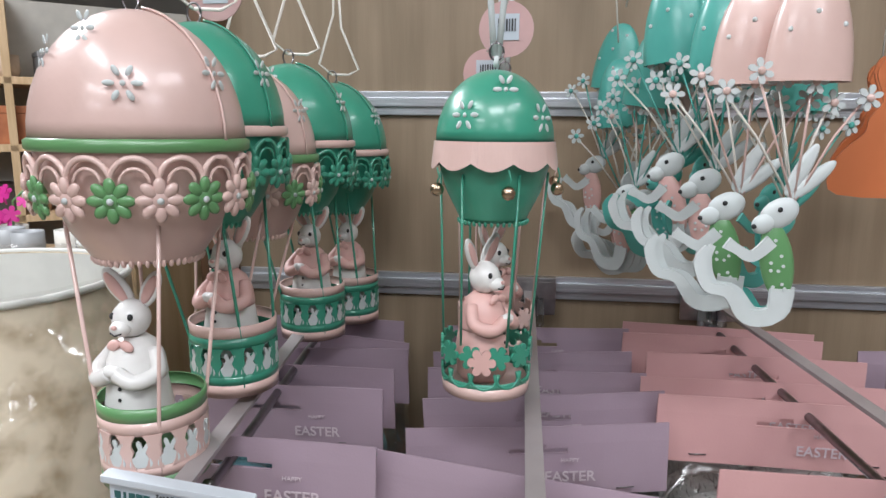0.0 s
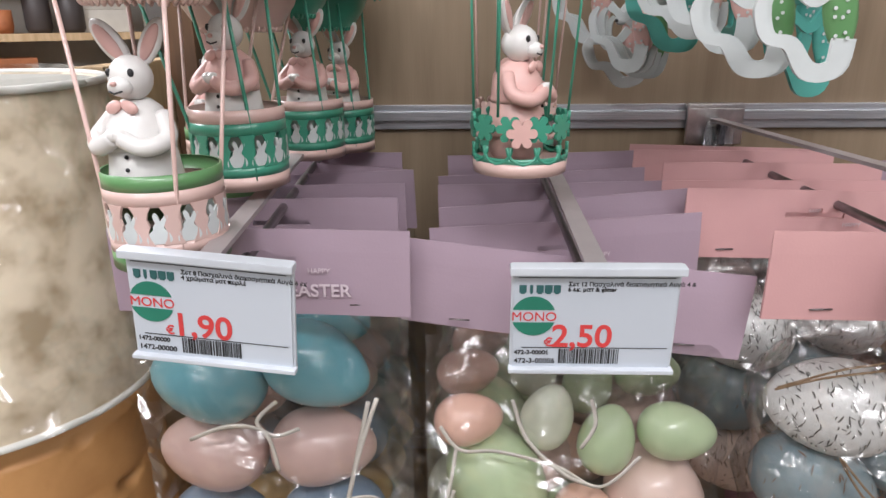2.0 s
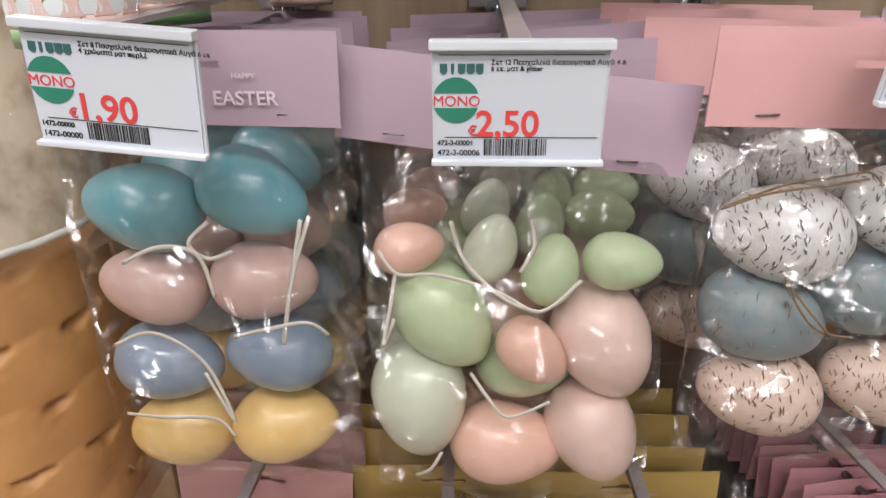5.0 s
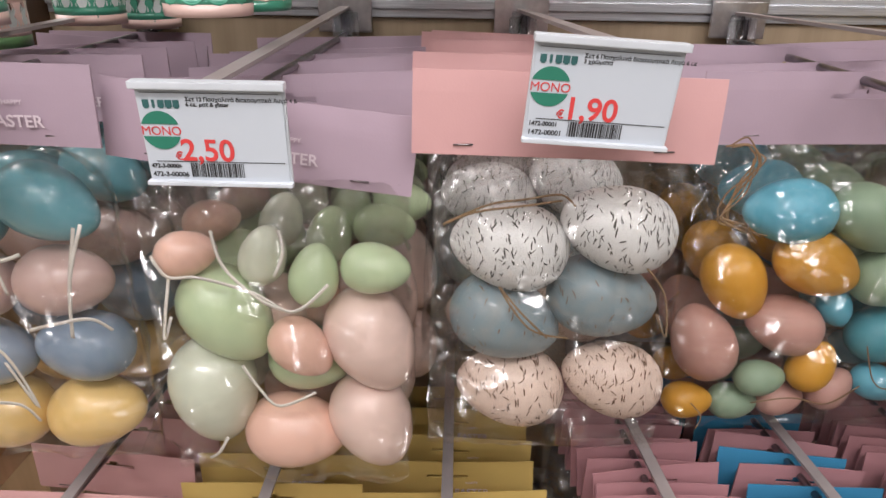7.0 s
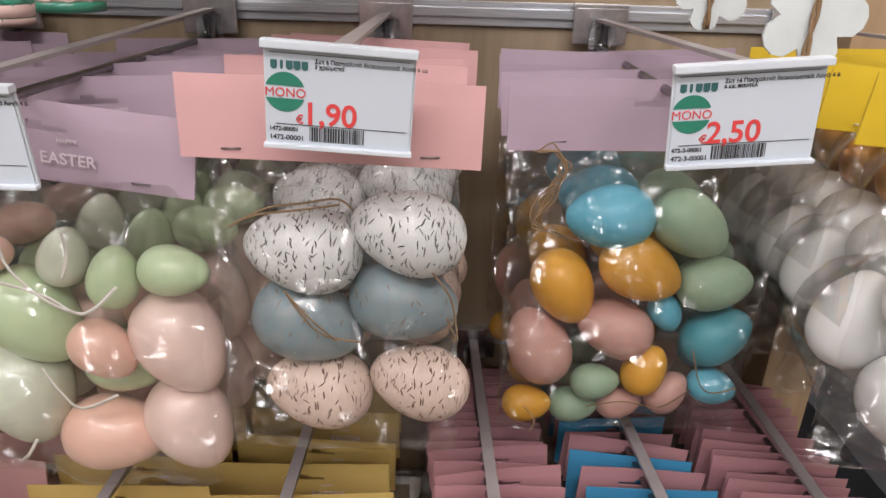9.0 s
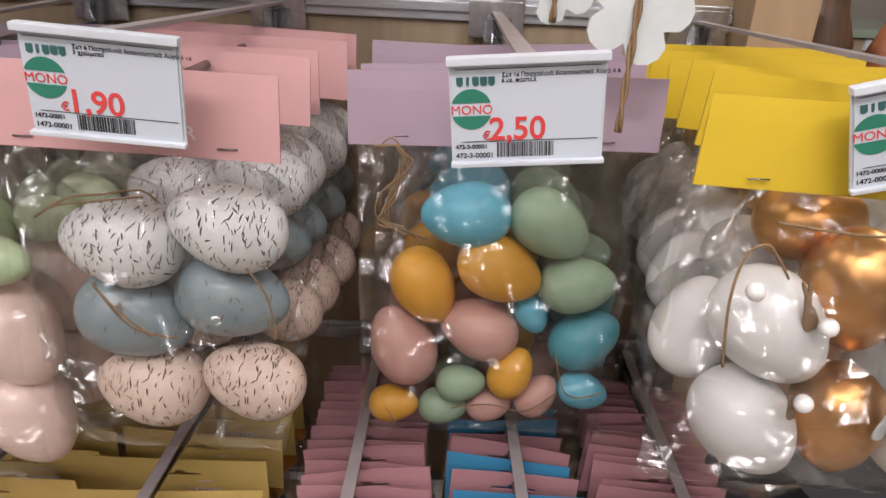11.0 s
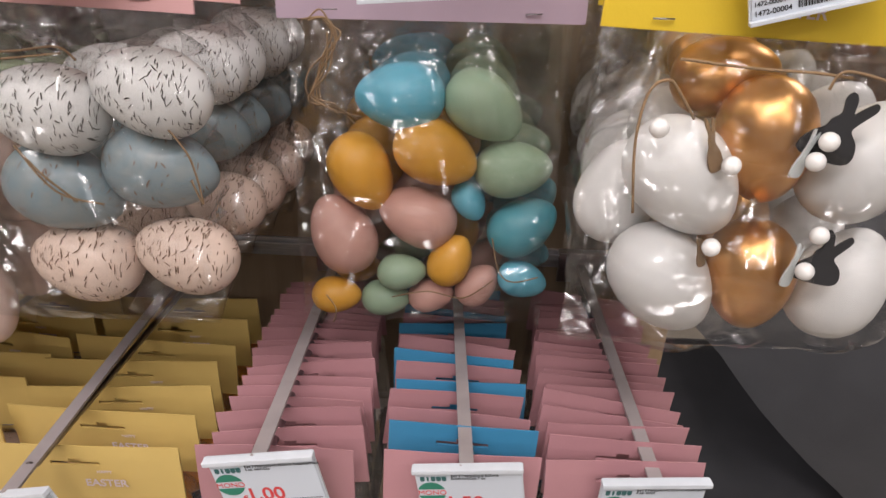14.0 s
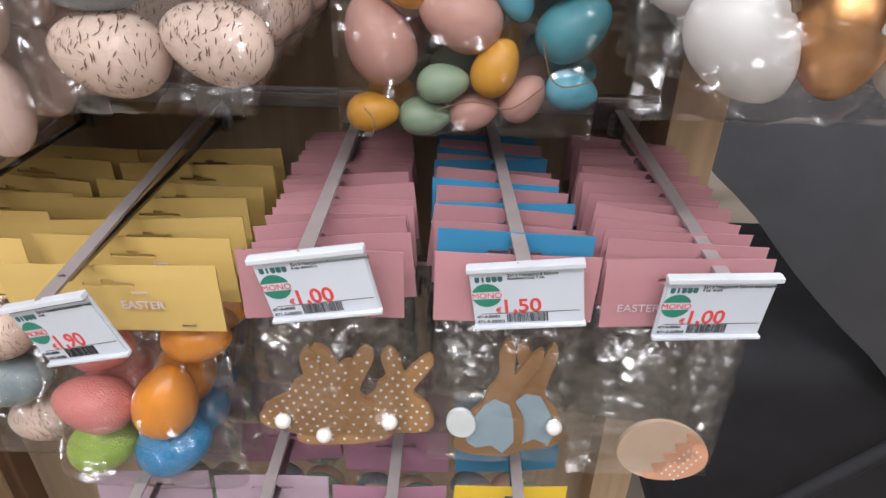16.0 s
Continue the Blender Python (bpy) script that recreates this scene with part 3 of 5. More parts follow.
def egg_pack(name, at, head, eggs, film, label, group, tilt=0.0, seed=0, text=None, front=True, back=True, head_dx=0.0, dash=True):
    """A header card, a film bag and its eggs. Eggs: x, z, length, turn, colour, depth, about the header's top middle."""
    t = thing(name, at, label, "egg pack", group)
    w, h, mat = head
    hd = part("header_card", header_bm(w, h, seed), mat, t)
    hd.matrix_basis = pose(head_dx, 0, 0, 0, tilt, 0)
    if front:
        for sx in (-0.33, 0.33):
            part("staple", tube(bmesh.new(), [(sx * w - 0.0048, -0.003, -h + 0.005), (sx * w + 0.0048, -0.003, -h + 0.0054)], 0.00045, 6), WIRE, hd)
        if text:
            lettering("EASTER", 0.0085, CARD_INK, hd, (text, -0.0042, -0.0305), align="CENTER", bold=0.0001)
            lettering("HAPPY", 0.0034, CARD_INK, hd, (text, -0.0038, -0.0195), align="CENTER")
    wt, wb, bh, depth = film
    fill = [(x - head_dx * 0.6, z + h - 0.002, L, turn, colour, dy) for x, z, L, turn, colour, dy in eggs]
    bag = part("bag", bag_bm(wt, wb, bh, depth, seed + 1, back, filling=fill), FILM, t, "clear crinkled plastic bag", True)
    bag.matrix_basis = pose(head_dx * 0.6, 0.0, -h + 0.002)
    rng = random.Random(seed + 11)
    for x, z, L, turn, colour, dy in eggs:
        e = share("egg", EGG_MESH[colour], t, pose(x, dy, z, 0, -turn, 0) @ pose(0, 0, 0, rng.uniform(0, 360), 0, 0) @ Matrix.Diagonal((L, L, L, 1)))
        if dash and colour in DASHES:
            share("speckling", DASHES[colour], e, Matrix())
    return t


def rest_of_row(first, ys, x0, slope, seed, fall=0.0025, rise=0.0, drop=0.0):
    """More of the same pack behind the first one on its hook."""
    rng = random.Random(seed)
    for y in ys:
        copy_thing(first, pose(x0 + slope * (y - first.location.y) + rng.uniform(-0.006, 0.006), y, first.location.z - drop + rise * (y - first.location.y) + rng.uniform(-fall, fall), rng.uniform(-1, 1), rng.uniform(-3, 3), rng.uniform(-4, 4)))


def local(at, rows, depth=0.0):
    return [(x - at[0], z - at[2], L, turn, colour, dy) for x, z, L, turn, colour, dy in rows]


# upper hooks with their labels
hook(-0.155, 1.312, 0.3, 0.276, (-0.130, 0.2475, 1.3055), ("1,90", "1472-00000", "Σετ 8 Πασχαλινά διακοσμητικά Αυγά 6 εκ|4 χρώματα ματ περλέ"), roll=-4.5, yaw=-3)
hook(0.014, 1.312, 0.3, 0.276, (0.0115, 0.2575, 1.2985), ("2,50", "472-3-00006", "Σετ 12 Πασχαλινά διακοσμητικά Αυγά 4 &|6 εκ. ματ & glitter"), roll=0, yaw=0)
hook(0.164, 1.312, 0.3, 0.276, (0.177, 0.267, 1.3170), ("1,90", "1472-00001", "Σετ 6 Πασχαλινά διακοσμητικά Αυγά 6 εκ|3 χρώματα"), roll=-3.5, yaw=3)
hook(0.346, 1.312, 0.3, 0.276, (0.3465, 0.270, 1.3150), ("2,50", "472-3-00001", "Σετ 16 Πασχαλινά διακοσμητικά Αυγά 4 &|6 εκ. παστέλ"), roll=5, yaw=0)
hook(0.512, 1.312, 0.3, 0.276, (0.503, 0.264, 1.3175), ("1,90", "1472-00004", "Σετ 6 Πασχαλινά διακοσμητικά Αυγά με|φούντα 8 εκ."), roll=16, yaw=-6)

# pack A: pearl eggs in four colours
A = (-0.130, 0.305, 1.299)
rows = [(-0.169, 1.213, 0.060, 167, "teal", 0.018), (-0.114, 1.219, 0.058, -27, "teal", 0.022), (-0.172, 1.169, 0.058, 170, "rose", 0.02), (-0.113, 1.172, 0.057, 2, "rose", 0.02),
        (-0.172, 1.121, 0.060, -10, "slate", 0.02), (-0.110, 1.128, 0.059, 176, "slate", 0.02), (-0.172, 1.076, 0.062, 187, "gold_yellow", 0.02), (-0.111, 1.080, 0.062, 8, "gold_yellow", 0.02)]
pa = egg_pack("egg_pack", A, (0.136, 0.040, MAUVE), local(A, rows), (0.132, 0.135, 0.198, 0.026), "bag of teal, pink, grey-blue and yellow pearl eggs under mauve card", "pearl egg packs", 0.5, 1, 0.027)
rest_of_row(pa, (0.390, 0.428, 0.466, 0.505, 0.543), -0.134, -0.07, 1, drop=0.010)
# pack B: matt and glitter eggs
B = (0.016, 0.312, 1.283)
rows = [(-0.036, 1.194, 0.036, 12, "peach", 0.006), (0.005, 1.191, 0.037, 72, "pale", 0.014), (0.035, 1.182, 0.039, 78, "green", 0.008), (0.070, 1.187, 0.040, -4, "green", 0.008),
        (-0.019, 1.153, 0.066, -54, "green", 0.012), (-0.033, 1.099, 0.072, -84, "pale", 0.012), (0.027, 1.140, 0.042, -43, "peach", -0.002), (0.066, 1.137, 0.070, -65, "blush", 0.014),
        (0.025, 1.115, 0.054, -4, "green", 0.026), (0.016, 1.070, 0.065, -4, "peach", 0.012), (0.065, 1.078, 0.068, -67, "blush", 0.014), (0.0, 1.14, 0.06, 30, "blush", 0.045)]
pb = egg_pack("egg_pack", B, (0.160, 0.041, MAUVE), local(B, rows), (0.146, 0.146, 0.195, 0.026), "bag of peach and pale green eggs under a tilted mauve card", "matt egg packs", 6.5, 2, 0.017)
pb2 = egg_pack("egg_pack", (0.016, 0.362, 1.286), (0.146, 0.041, MAUVE), local(B, rows), (0.140, 0.140, 0.195, 0.026), "bag of peach and pale green eggs under a mauve card", "matt egg packs", -1.5, 22, 0.017)
pb2.rotation_euler = (0, 0, radians(7))
rest_of_row(pb2, (0.400, 0.445, 0.490, 0.540), 0.014, 0.0, 2)
# pack C: speckled eggs
C = (0.166, 0.300, 1.299)
rows = [(0.144, 1.203, 0.066, 172, "white", 0.02), (0.202, 1.215, 0.064, 166, "white", 0.02), (0.144, 1.157, 0.066, -20, "dusty", 0.022), (0.199, 1.170, 0.064, -10, "dusty", 0.026),
        (0.149, 1.112, 0.065, 172, "cream", 0.02), (0.209, 1.119, 0.061, 164, "cream", 0.02)]
pc = egg_pack("egg_pack", C, (0.146, 0.040, PINK), local(C, rows), (0.124, 0.132, 0.176, 0.027), "bag of speckled white, blue and cream eggs under a pink card", "speckled egg packs", 1.0, 3, 0.02)
rest_of_row(pc, (0.395, 0.432, 0.474, 0.515, 0.548), 0.163, -0.01, 3, drop=0.005)
# pack D: pastel eggs
D = (0.346, 0.380, 1.291)
rows = [(0.328, 1.201, 0.058, 182, "sky", 0.012), (0.382, 1.196, 0.056, -35, "sage", 0.014), (0.303, 1.149, 0.056, -63, "amber", 0.012), (0.352, 1.166, 0.058, -25, "amber", 0.008), (0.404, 1.155, 0.052, 7, "sage", 0.014),
        (0.289, 1.103, 0.060, 115, "salmon", 0.012), (0.341, 1.119, 0.056, 159, "salmon", 0.012), (0.376, 1.130, 0.030, -62, "sky", 0.016), (0.414, 1.113, 0.052, 36, "aqua", 0.016),
        (0.331, 1.078, 0.035, 8, "sage", 0.006), (0.365, 1.089, 0.040, 65, "amber", 0.006), (0.284, 1.056, 0.036, 2, "amber", 0.008), (0.319, 1.052, 0.036, 2, "sage", 0.014),
        (0.352, 1.056, 0.034, 14, "salmon", 0.014), (0.385, 1.067, 0.036, 52, "salmon", 0.012), (0.417, 1.073, 0.036, -15, "sky", 0.012)]
pd = egg_pack("egg_pack", D, (0.180, 0.042, MAUVE), local(D, rows), (0.170, 0.168, 0.206, 0.026), "bag of blue, sage, yellow and pink eggs under mauve card", "pastel egg packs", -1.0, 4, 0.0)
rest_of_row(pd, (0.432, 0.478, 0.522), 0.348, 0.0, 4)
# pack E: white and gold eggs
E = (0.506, 0.285, 1.300)
rows = [(0.477, 1.192, 0.068, -47, "white", 0.0), (0.515, 1.211, 0.064, -80, "gold", 0.006), (0.562, 1.204, 0.066, 60, "white", 0.002), (0.477, 1.135, 0.067, -49, "white", 0.0),
        (0.523, 1.139, 0.063, -84, "gold", 0.002), (0.571, 1.137, 0.064, 72, "white", 0.002), (0.500, 1.236, 0.055, 10, "gold", 0.034), (0.455, 1.170, 0.06, 80, "white", 0.036)]
pe = egg_pack("egg_pack", E, (0.158, 0.040, YELLOW), local(E, rows), (0.158, 0.160, 0.166, 0.034), "bag of white and gold eggs under a bright yellow card", "white and gold egg packs", 1.5, 5, 0.004, dash=False)
rest_of_row(pe, (0.355, 0.41, 0.46, 0.505, 0.545), 0.524, 0.05, 5, drop=0.004)

# lower hooks
hook(-0.155, 0.995, 0.3, 0.30, (-0.160, 0.270, 0.99), rise=0.02)
hook(-0.022, 0.995, 0.3, 0.30, (-0.018, 0.270, 0.99), rise=0.02)
hook(0.110, 0.995, 0.3, 0.272, (0.113, 0.250, 0.993), ("1,90", "1472-00006", "Σετ 6 Πασχαλινά διακοσμητικά Αυγά|6 εκ."), roll=20, yaw=-12, rise=0.02)
hook(0.252, 0.995, 0.3, 0.268, (0.262, 0.250, 1.030), ("1,00", "471-5-00002", "Σετ 3 Πασχαλινά ξύλινα διακοσμητικά|4 εκ. κουνέλι"), roll=11, yaw=-3, rise=0.04)
hook(0.372, 0.995, 0.3, 0.268, (0.379, 0.260, 1.020), ("1,50", "471-5-00003", "Σετ 2 Πασχαλινά ξύλινα|διακοσμητικά 7 εκ."), roll=8.5, yaw=-4, rise=0.04)
hook(0.500, 0.995, 0.3, 0.268, (0.489, 0.260, 1.0155), ("1,00", "471-5-00004", "Σετ 3 Πασχαλινά ξύλινα διακοσμητικά|4 εκ. αυγό"), roll=0, yaw=4, rise=0.04)

F = (0.122, 0.300, 0.984)
rows = [(0.085, 0.863, 0.058, 168, "coral", 0.0), (0.138, 0.868, 0.062, 72, "orange", 0.0), (0.079, 0.815, 0.056, 21, "lime", 0.004), (0.134, 0.818, 0.062, 27, "cobalt", 0.004), (0.161, 0.911, 0.05, 2, "orange", 0.02), (0.09, 0.9, 0.05, 2, "coral", 0.02)]
pf = egg_pack("egg_pack", F, (0.140, 0.050, MUSTARD), local(F, rows), (0.134, 0.13, 0.16, 0.027), "bag of pink, orange, green and blue eggs under mustard card", "bright egg packs", -1.0, 6, 0.02)
rest_of_row(pf, (0.338, 0.372, 0.408, 0.448, 0.49, 0.53), 0.12, -0.06, 6, rise=-0.11)
K = (-0.016, 0.330, 0.984)
rows = [(-0.05, 0.90, 0.056, 20, "dusty", 0.0), (0.01, 0.90, 0.056, 200, "cream", 0.0), (-0.05, 0.86, 0.056, 20, "cream", 0.0), (0.01, 0.855, 0.056, 10, "dusty", 0.0), (-0.045, 0.815, 0.056, 30, "dusty", 0.0), (0.015, 0.812, 0.056, 190, "cream", 0.004)]
pk = egg_pack("egg_pack", K, (0.140, 0.050, MUSTARD), local(K, rows), (0.134, 0.13, 0.16, 0.027), "clear bag of grey and cream eggs under mustard card", "mustard egg packs", 1.0, 7, 0.02)
rest_of_row(pk, (0.374, 0.412, 0.452, 0.49, 0.53), -0.018, -0.06, 7, rise=-0.11)
J = (-0.155, 0.350, 0.984)
rows = [(-0.19, 0.90, 0.056, 20, "peach", 0.0), (-0.12, 0.90, 0.056, 200, "blush", 0.0), (-0.19, 0.86, 0.056, 20, "peach", 0.0), (-0.12, 0.855, 0.056, 10, "peach", 0.0)]
pj = egg_pack("egg_pack", J, (0.136, 0.044, PINK), local(J, rows), (0.13, 0.13, 0.16, 0.027), "clear bag of peach eggs under a pink card", "pink egg packs", 1.0, 8, 0.0)
rest_of_row(pj, (0.40, 0.45, 0.50), -0.155, 0.0, 8, rise=-0.11)


# ---- ribbons and twine inside the bags ----
def knots(pack, base, mat, name, r, flat, loops):
    for pts in loops:
        strand(pack, [(x - base[0], y - base[1], z - base[2]) for x, y, z in pts], r, mat, name, flat)


knots(pa, A, RIBBON, "ribbon", 0.0012, 0.12, [
    [(-0.172, 0.298, 1.193), (-0.151, 0.295, 1.203), (-0.134, 0.296, 1.199), (-0.130, 0.299, 1.175)],
    [(-0.079, 0.296, 1.219), (-0.089, 0.292, 1.188), (-0.098, 0.297, 1.150), (-0.090, 0.293, 1.185), (-0.083, 0.296, 1.217)],
    [(-0.128, 0.300, 1.214), (-0.138, 0.298, 1.204), (-0.130, 0.298, 1.196), (-0.118, 0.300, 1.199)],
    [(-0.124, 0.300, 1.152), (-0.105, 0.294, 1.160), (-0.085, 0.296, 1.163), (-0.076, 0.3, 1.154)],
    [(-0.186, 0.300, 1.146), (-0.161, 0.294, 1.157), (-0.139, 0.296, 1.138), (-0.130, 0.299, 1.100), (-0.140, 0.296, 1.133)],
    [(-0.188, 0.299, 1.104), (-0.165, 0.294, 1.106), (-0.139, 0.296, 1.104), (-0.131, 0.299, 1.090)]])
knots(pb, B, RIBBON, "ribbon", 0.0011, 0.12, [
    [(-0.050, 0.305, 1.198), (-0.040, 0.300, 1.188), (-0.022, 0.298, 1.189), (0.006, 0.298, 1.181), (0.028, 0.296, 1.171), (0.047, 0.300, 1.186)],
    [(-0.015, 0.304, 1.214), (-0.008, 0.298, 1.196), (0.010, 0.296, 1.178), (0.026, 0.297, 1.170)],
    [(-0.042, 0.306, 1.186), (-0.045, 0.302, 1.167), (-0.049, 0.303, 1.147), (-0.043, 0.303, 1.162)],
    [(0.022, 0.302, 1.216), (0.024, 0.299, 1.204), (0.018, 0.300, 1.190)],
    [(-0.005, 0.300, 1.133), (0.004, 0.297, 1.120), (0.015, 0.297, 1.108), (0.036, 0.300, 1.116)],
    [(-0.034, 0.304, 1.062), (-0.026, 0.300, 1.070), (-0.020, 0.302, 1.080)]])
knots(pc, C, TWINE, "twine", 0.0006, 1.0, [
    [(0.109, 0.306, 1.221), (0.131, 0.299, 1.234), (0.150, 0.300, 1.237), (0.167, 0.302, 1.239), (0.175, 0.302, 1.233)],
    [(0.108, 0.306, 1.220), (0.125, 0.299, 1.230), (0.150, 0.299, 1.234), (0.168, 0.302, 1.236)],
    [(0.177, 0.298, 1.158), (0.155, 0.294, 1.166), (0.138, 0.295, 1.190), (0.150, 0.293, 1.176), (0.165, 0.295, 1.160)],
    [(0.224, 0.303, 1.172), (0.230, 0.300, 1.160), (0.226, 0.300, 1.185), (0.215, 0.303, 1.200)]])
rng = random.Random(21)
bow = [(0.274, 0.372, 1.250), (0.286, 0.370, 1.249), (0.291, 0.369, 1.238), (0.283, 0.369, 1.220), (0.278, 0.370, 1.204), (0.290, 0.369, 1.196), (0.303, 0.370, 1.190)]
knots(pd, D, TWINE, "twine", 0.0005, 1.0, [[(x + rng.gauss(0, 0.0022), y + rng.gauss(0, 0.001), z + rng.gauss(0, 0.0025)) for x, y, z in bow[k % 3:len(bow) - k // 3]] for k in range(7)] + [
    [(0.325, 0.378, 1.062), (0.350, 0.374, 1.070), (0.375, 0.374, 1.066), (0.395, 0.376, 1.080)],
    [(0.392, 0.376, 1.112), (0.398, 0.370, 1.090), (0.408, 0.369, 1.083), (0.425, 0.372, 1.086)], [(0.280, 0.37, 1.066), (0.287, 0.366, 1.058), (0.285, 0.367, 1.046)]])
knots(pe, E, TWINE, "twine", 0.0007, 1.0, [
    [(0.449, 0.264, 1.181), (0.444, 0.262, 1.215), (0.446, 0.262, 1.238), (0.454, 0.262, 1.244), (0.462, 0.264, 1.236), (0.470, 0.268, 1.226)],
    [(0.459, 0.268, 1.252), (0.490, 0.264, 1.250), (0.515, 0.266, 1.249), (0.535, 0.268, 1.247)],
    [(0.525, 0.266, 1.242), (0.530, 0.266, 1.250), (0.552, 0.268, 1.246)]])


def rabbit_outline(s):
    """A plain sitting shape with two long ears."""
    body = [(-0.30, 0.0), (0.25, 0.0), (0.42, 0.12), (0.36, 0.36), (0.20, 0.52), (0.24, 0.66), (0.36, 0.90), (0.30, 1.0), (0.16, 0.84), (0.10, 0.76), (0.04, 0.96), (-0.06, 1.04), (-0.12, 0.92), (-0.06, 0.72), (-0.14, 0.60), (-0.16, 0.48), (-0.30, 0.34), (-0.38, 0.16)]
    out = []
    n = len(body)
    for i in range(n):
        p0, p1, p2, p3 = body[i - 1], body[i], body[(i + 1) % n], body[(i + 2) % n]
        for t in (0, 0.34, 0.67):
            out.append(tuple(s * 0.5 * (2 * b + (c - a) * t + (2 * a - 5 * b + 4 * c - d) * t * t + (3 * b - a - 3 * c + d) * t ** 3) for a, b, c, d in zip(p0, p1, p2, p3)))
    return out


# felt cut-outs and pompoms on the white eggs
for x, z, size, turn, mat in ((0.531, 1.2265, 0.030, 16, BLACK_INK), (0.5425, 1.163, 0.027, 8, BLACK_INK), (0.478, 1.216, 0.026, -24, TWINE), (0.4835, 1.163, 0.016, -20, TWINE), (0.520, 1.214, 0.022, 14, WHITE_PAINT), (0.5295, 1.158, 0.022, 8, WHITE_PAINT)):
    c = part("cut_out", plate(bmesh.new(), rabbit_outline(size), 0.0012), mat, pe, "black felt rabbit cut-out" if mat is BLACK_INK else "glittery cut-out" if mat is TWINE else "white felt cut-out")
    c.matrix_basis = pose(x - E[0], 0.2615 - E[1], z - E[2], 0, turn, -14 if mat is BLACK_INK else 14) @ Matrix.Diagonal((1.0 if mat is BLACK_INK else 0.34, 1, 1, 1)) @ pose(0, 0, -size * 0.5)
for x, z in ((0.5271, 1.2212), (0.5237, 1.2119), (0.5357, 1.1763), (0.534, 1.1572), (0.4871, 1.2084), (0.4868, 1.1677), (0.452, 1.224)):
    part("pompom", ball(bmesh.new(), (x - E[0], 0.2575 - E[1], z - E[2]), (0.0044, 0.0044, 0.0044)), RESIN_WHITE, pe, "white pompom")


# ---- flat wooden ornaments on the lower hooks ----
def dots(bm, rng, n, w, h, x0, z0, y, r=0.0009):
    for _ in range(n):
        plate(bm, oval(x0 + rng.uniform(-w, w), z0 + rng.uniform(-h, h), r, r, 0, 8), 0.0004, Matrix.Translation((0, y, 0)))
    return bm


def ornament_pack(at, mat, film, make, label, group, seed, tilt=0.0, text=None, w=0.094, h=0.046):
    t = thing("ornament_pack", at, label, "ornament pack", group)
    hd = part("header_card", header_bm(w, h, seed), mat, t)
    hd.matrix_basis = pose(0, 0, 0, 0, tilt, 0)
    if text is not None:
        lettering("EASTER", 0.0075, CARD_INK, hd, (text, -0.0042, -0.034), align="CENTER")
    wt, wb, bh = film
    bag = part("bag", bag_bm(wt, wb, bh, 0.006, seed, True, 20, 24), FILM, t, "clear plastic bag", True)
    bag.location = (0, 0, -h + 0.002)
    if make:
        make(t)
    return t


def inside(px, pz, s):
    """Whether a dot at this place lies well within the rabbit's outline."""
    ring, hits = rabbit_outline(s), 0
    for (x0, z0), (x1, z1) in zip(ring, ring[1:] + ring[:1]):
        if (z0 > pz) != (z1 > pz) and px < (x1 - x0) * (pz - z0) / (z1 - z0) + x0:
            hits += 1
    return hits % 2 == 1 and min(math.hypot(px - x, pz - z) for x, z in ring) > 0.0022


def wooden_rabbits(t):
    rng = random.Random(4)
    for x, z, s, turn in ((-0.024, -0.146, 0.072, 12), (0.006, -0.156, 0.084, -6), (0.036, -0.144, 0.070, 4)):
        o = part("wooden_rabbit", plate(bmesh.new(), rabbit_outline(s), 0.003), KRAFT, t, "brown wooden rabbit shape with white dots")
        o.matrix_basis = pose(x, 0.0 + x * 0.03, z, 0, turn, 0)
        bm = bmesh.new()
        for i in range(9):
            for j in range(12):
                px, pz = (-0.40 + 0.10 * i + 0.05 * (j % 2)) * s, (0.05 + 0.08 * j) * s
                if inside(px, pz, s):
                    plate(bm, oval(px, pz, 0.0010, 0.0010, 0, 8), 0.0004, Matrix.Translation((0, -0.0018, 0)))
        part("dots", bm, WHITE_PAINT, o)["kind"] = "stuff"
        part("pompom", ball(bmesh.new(), (-0.012 if x < 0.03 else 0.0, -0.005, 0.012), (0.0055, 0.005, 0.0055)), RESIN_WHITE, o)


def dressed_rabbits(t):
    for x, z, s, turn in ((-0.012, -0.160, 0.098, 8), (0.020, -0.158, 0.092, -6)):
        o = part("wooden_rabbit", plate(bmesh.new(), rabbit_outline(s), 0.003), KRAFT, t, "wooden rabbit shape with a pale blue coat")
        o.matrix_basis = pose(x, 0.002 if x > 0 else -0.002, z, 0, turn, 0) @ Matrix.Diagonal((0.58, 1, 1, 1))
        part("coat", plate(bmesh.new(), [(-0.022, 0.010), (-0.010, 0.006), (0.006, 0.010), (0.022, 0.004), (0.031, 0.016), (0.024, 0.034), (0.014, 0.049), (-0.004, 0.052), (-0.014, 0.046), (-0.020, 0.036), (-0.029, 0.022)], 0.0008, Matrix.Translation((0, -0.0021, 0))), LIGHT_BLUE, o)
    part("wooden_egg", plate(bmesh.new(), oval(-0.028, -0.128, 0.0095, 0.0125, 10), 0.003, Matrix.Translation((0, -0.006, 0))), WHITE_PAINT, t)
    part("pompom", ball(bmesh.new(), (0.033, -0.006, -0.13), (0.0055, 0.005, 0.0055)), RESIN_WHITE, t)


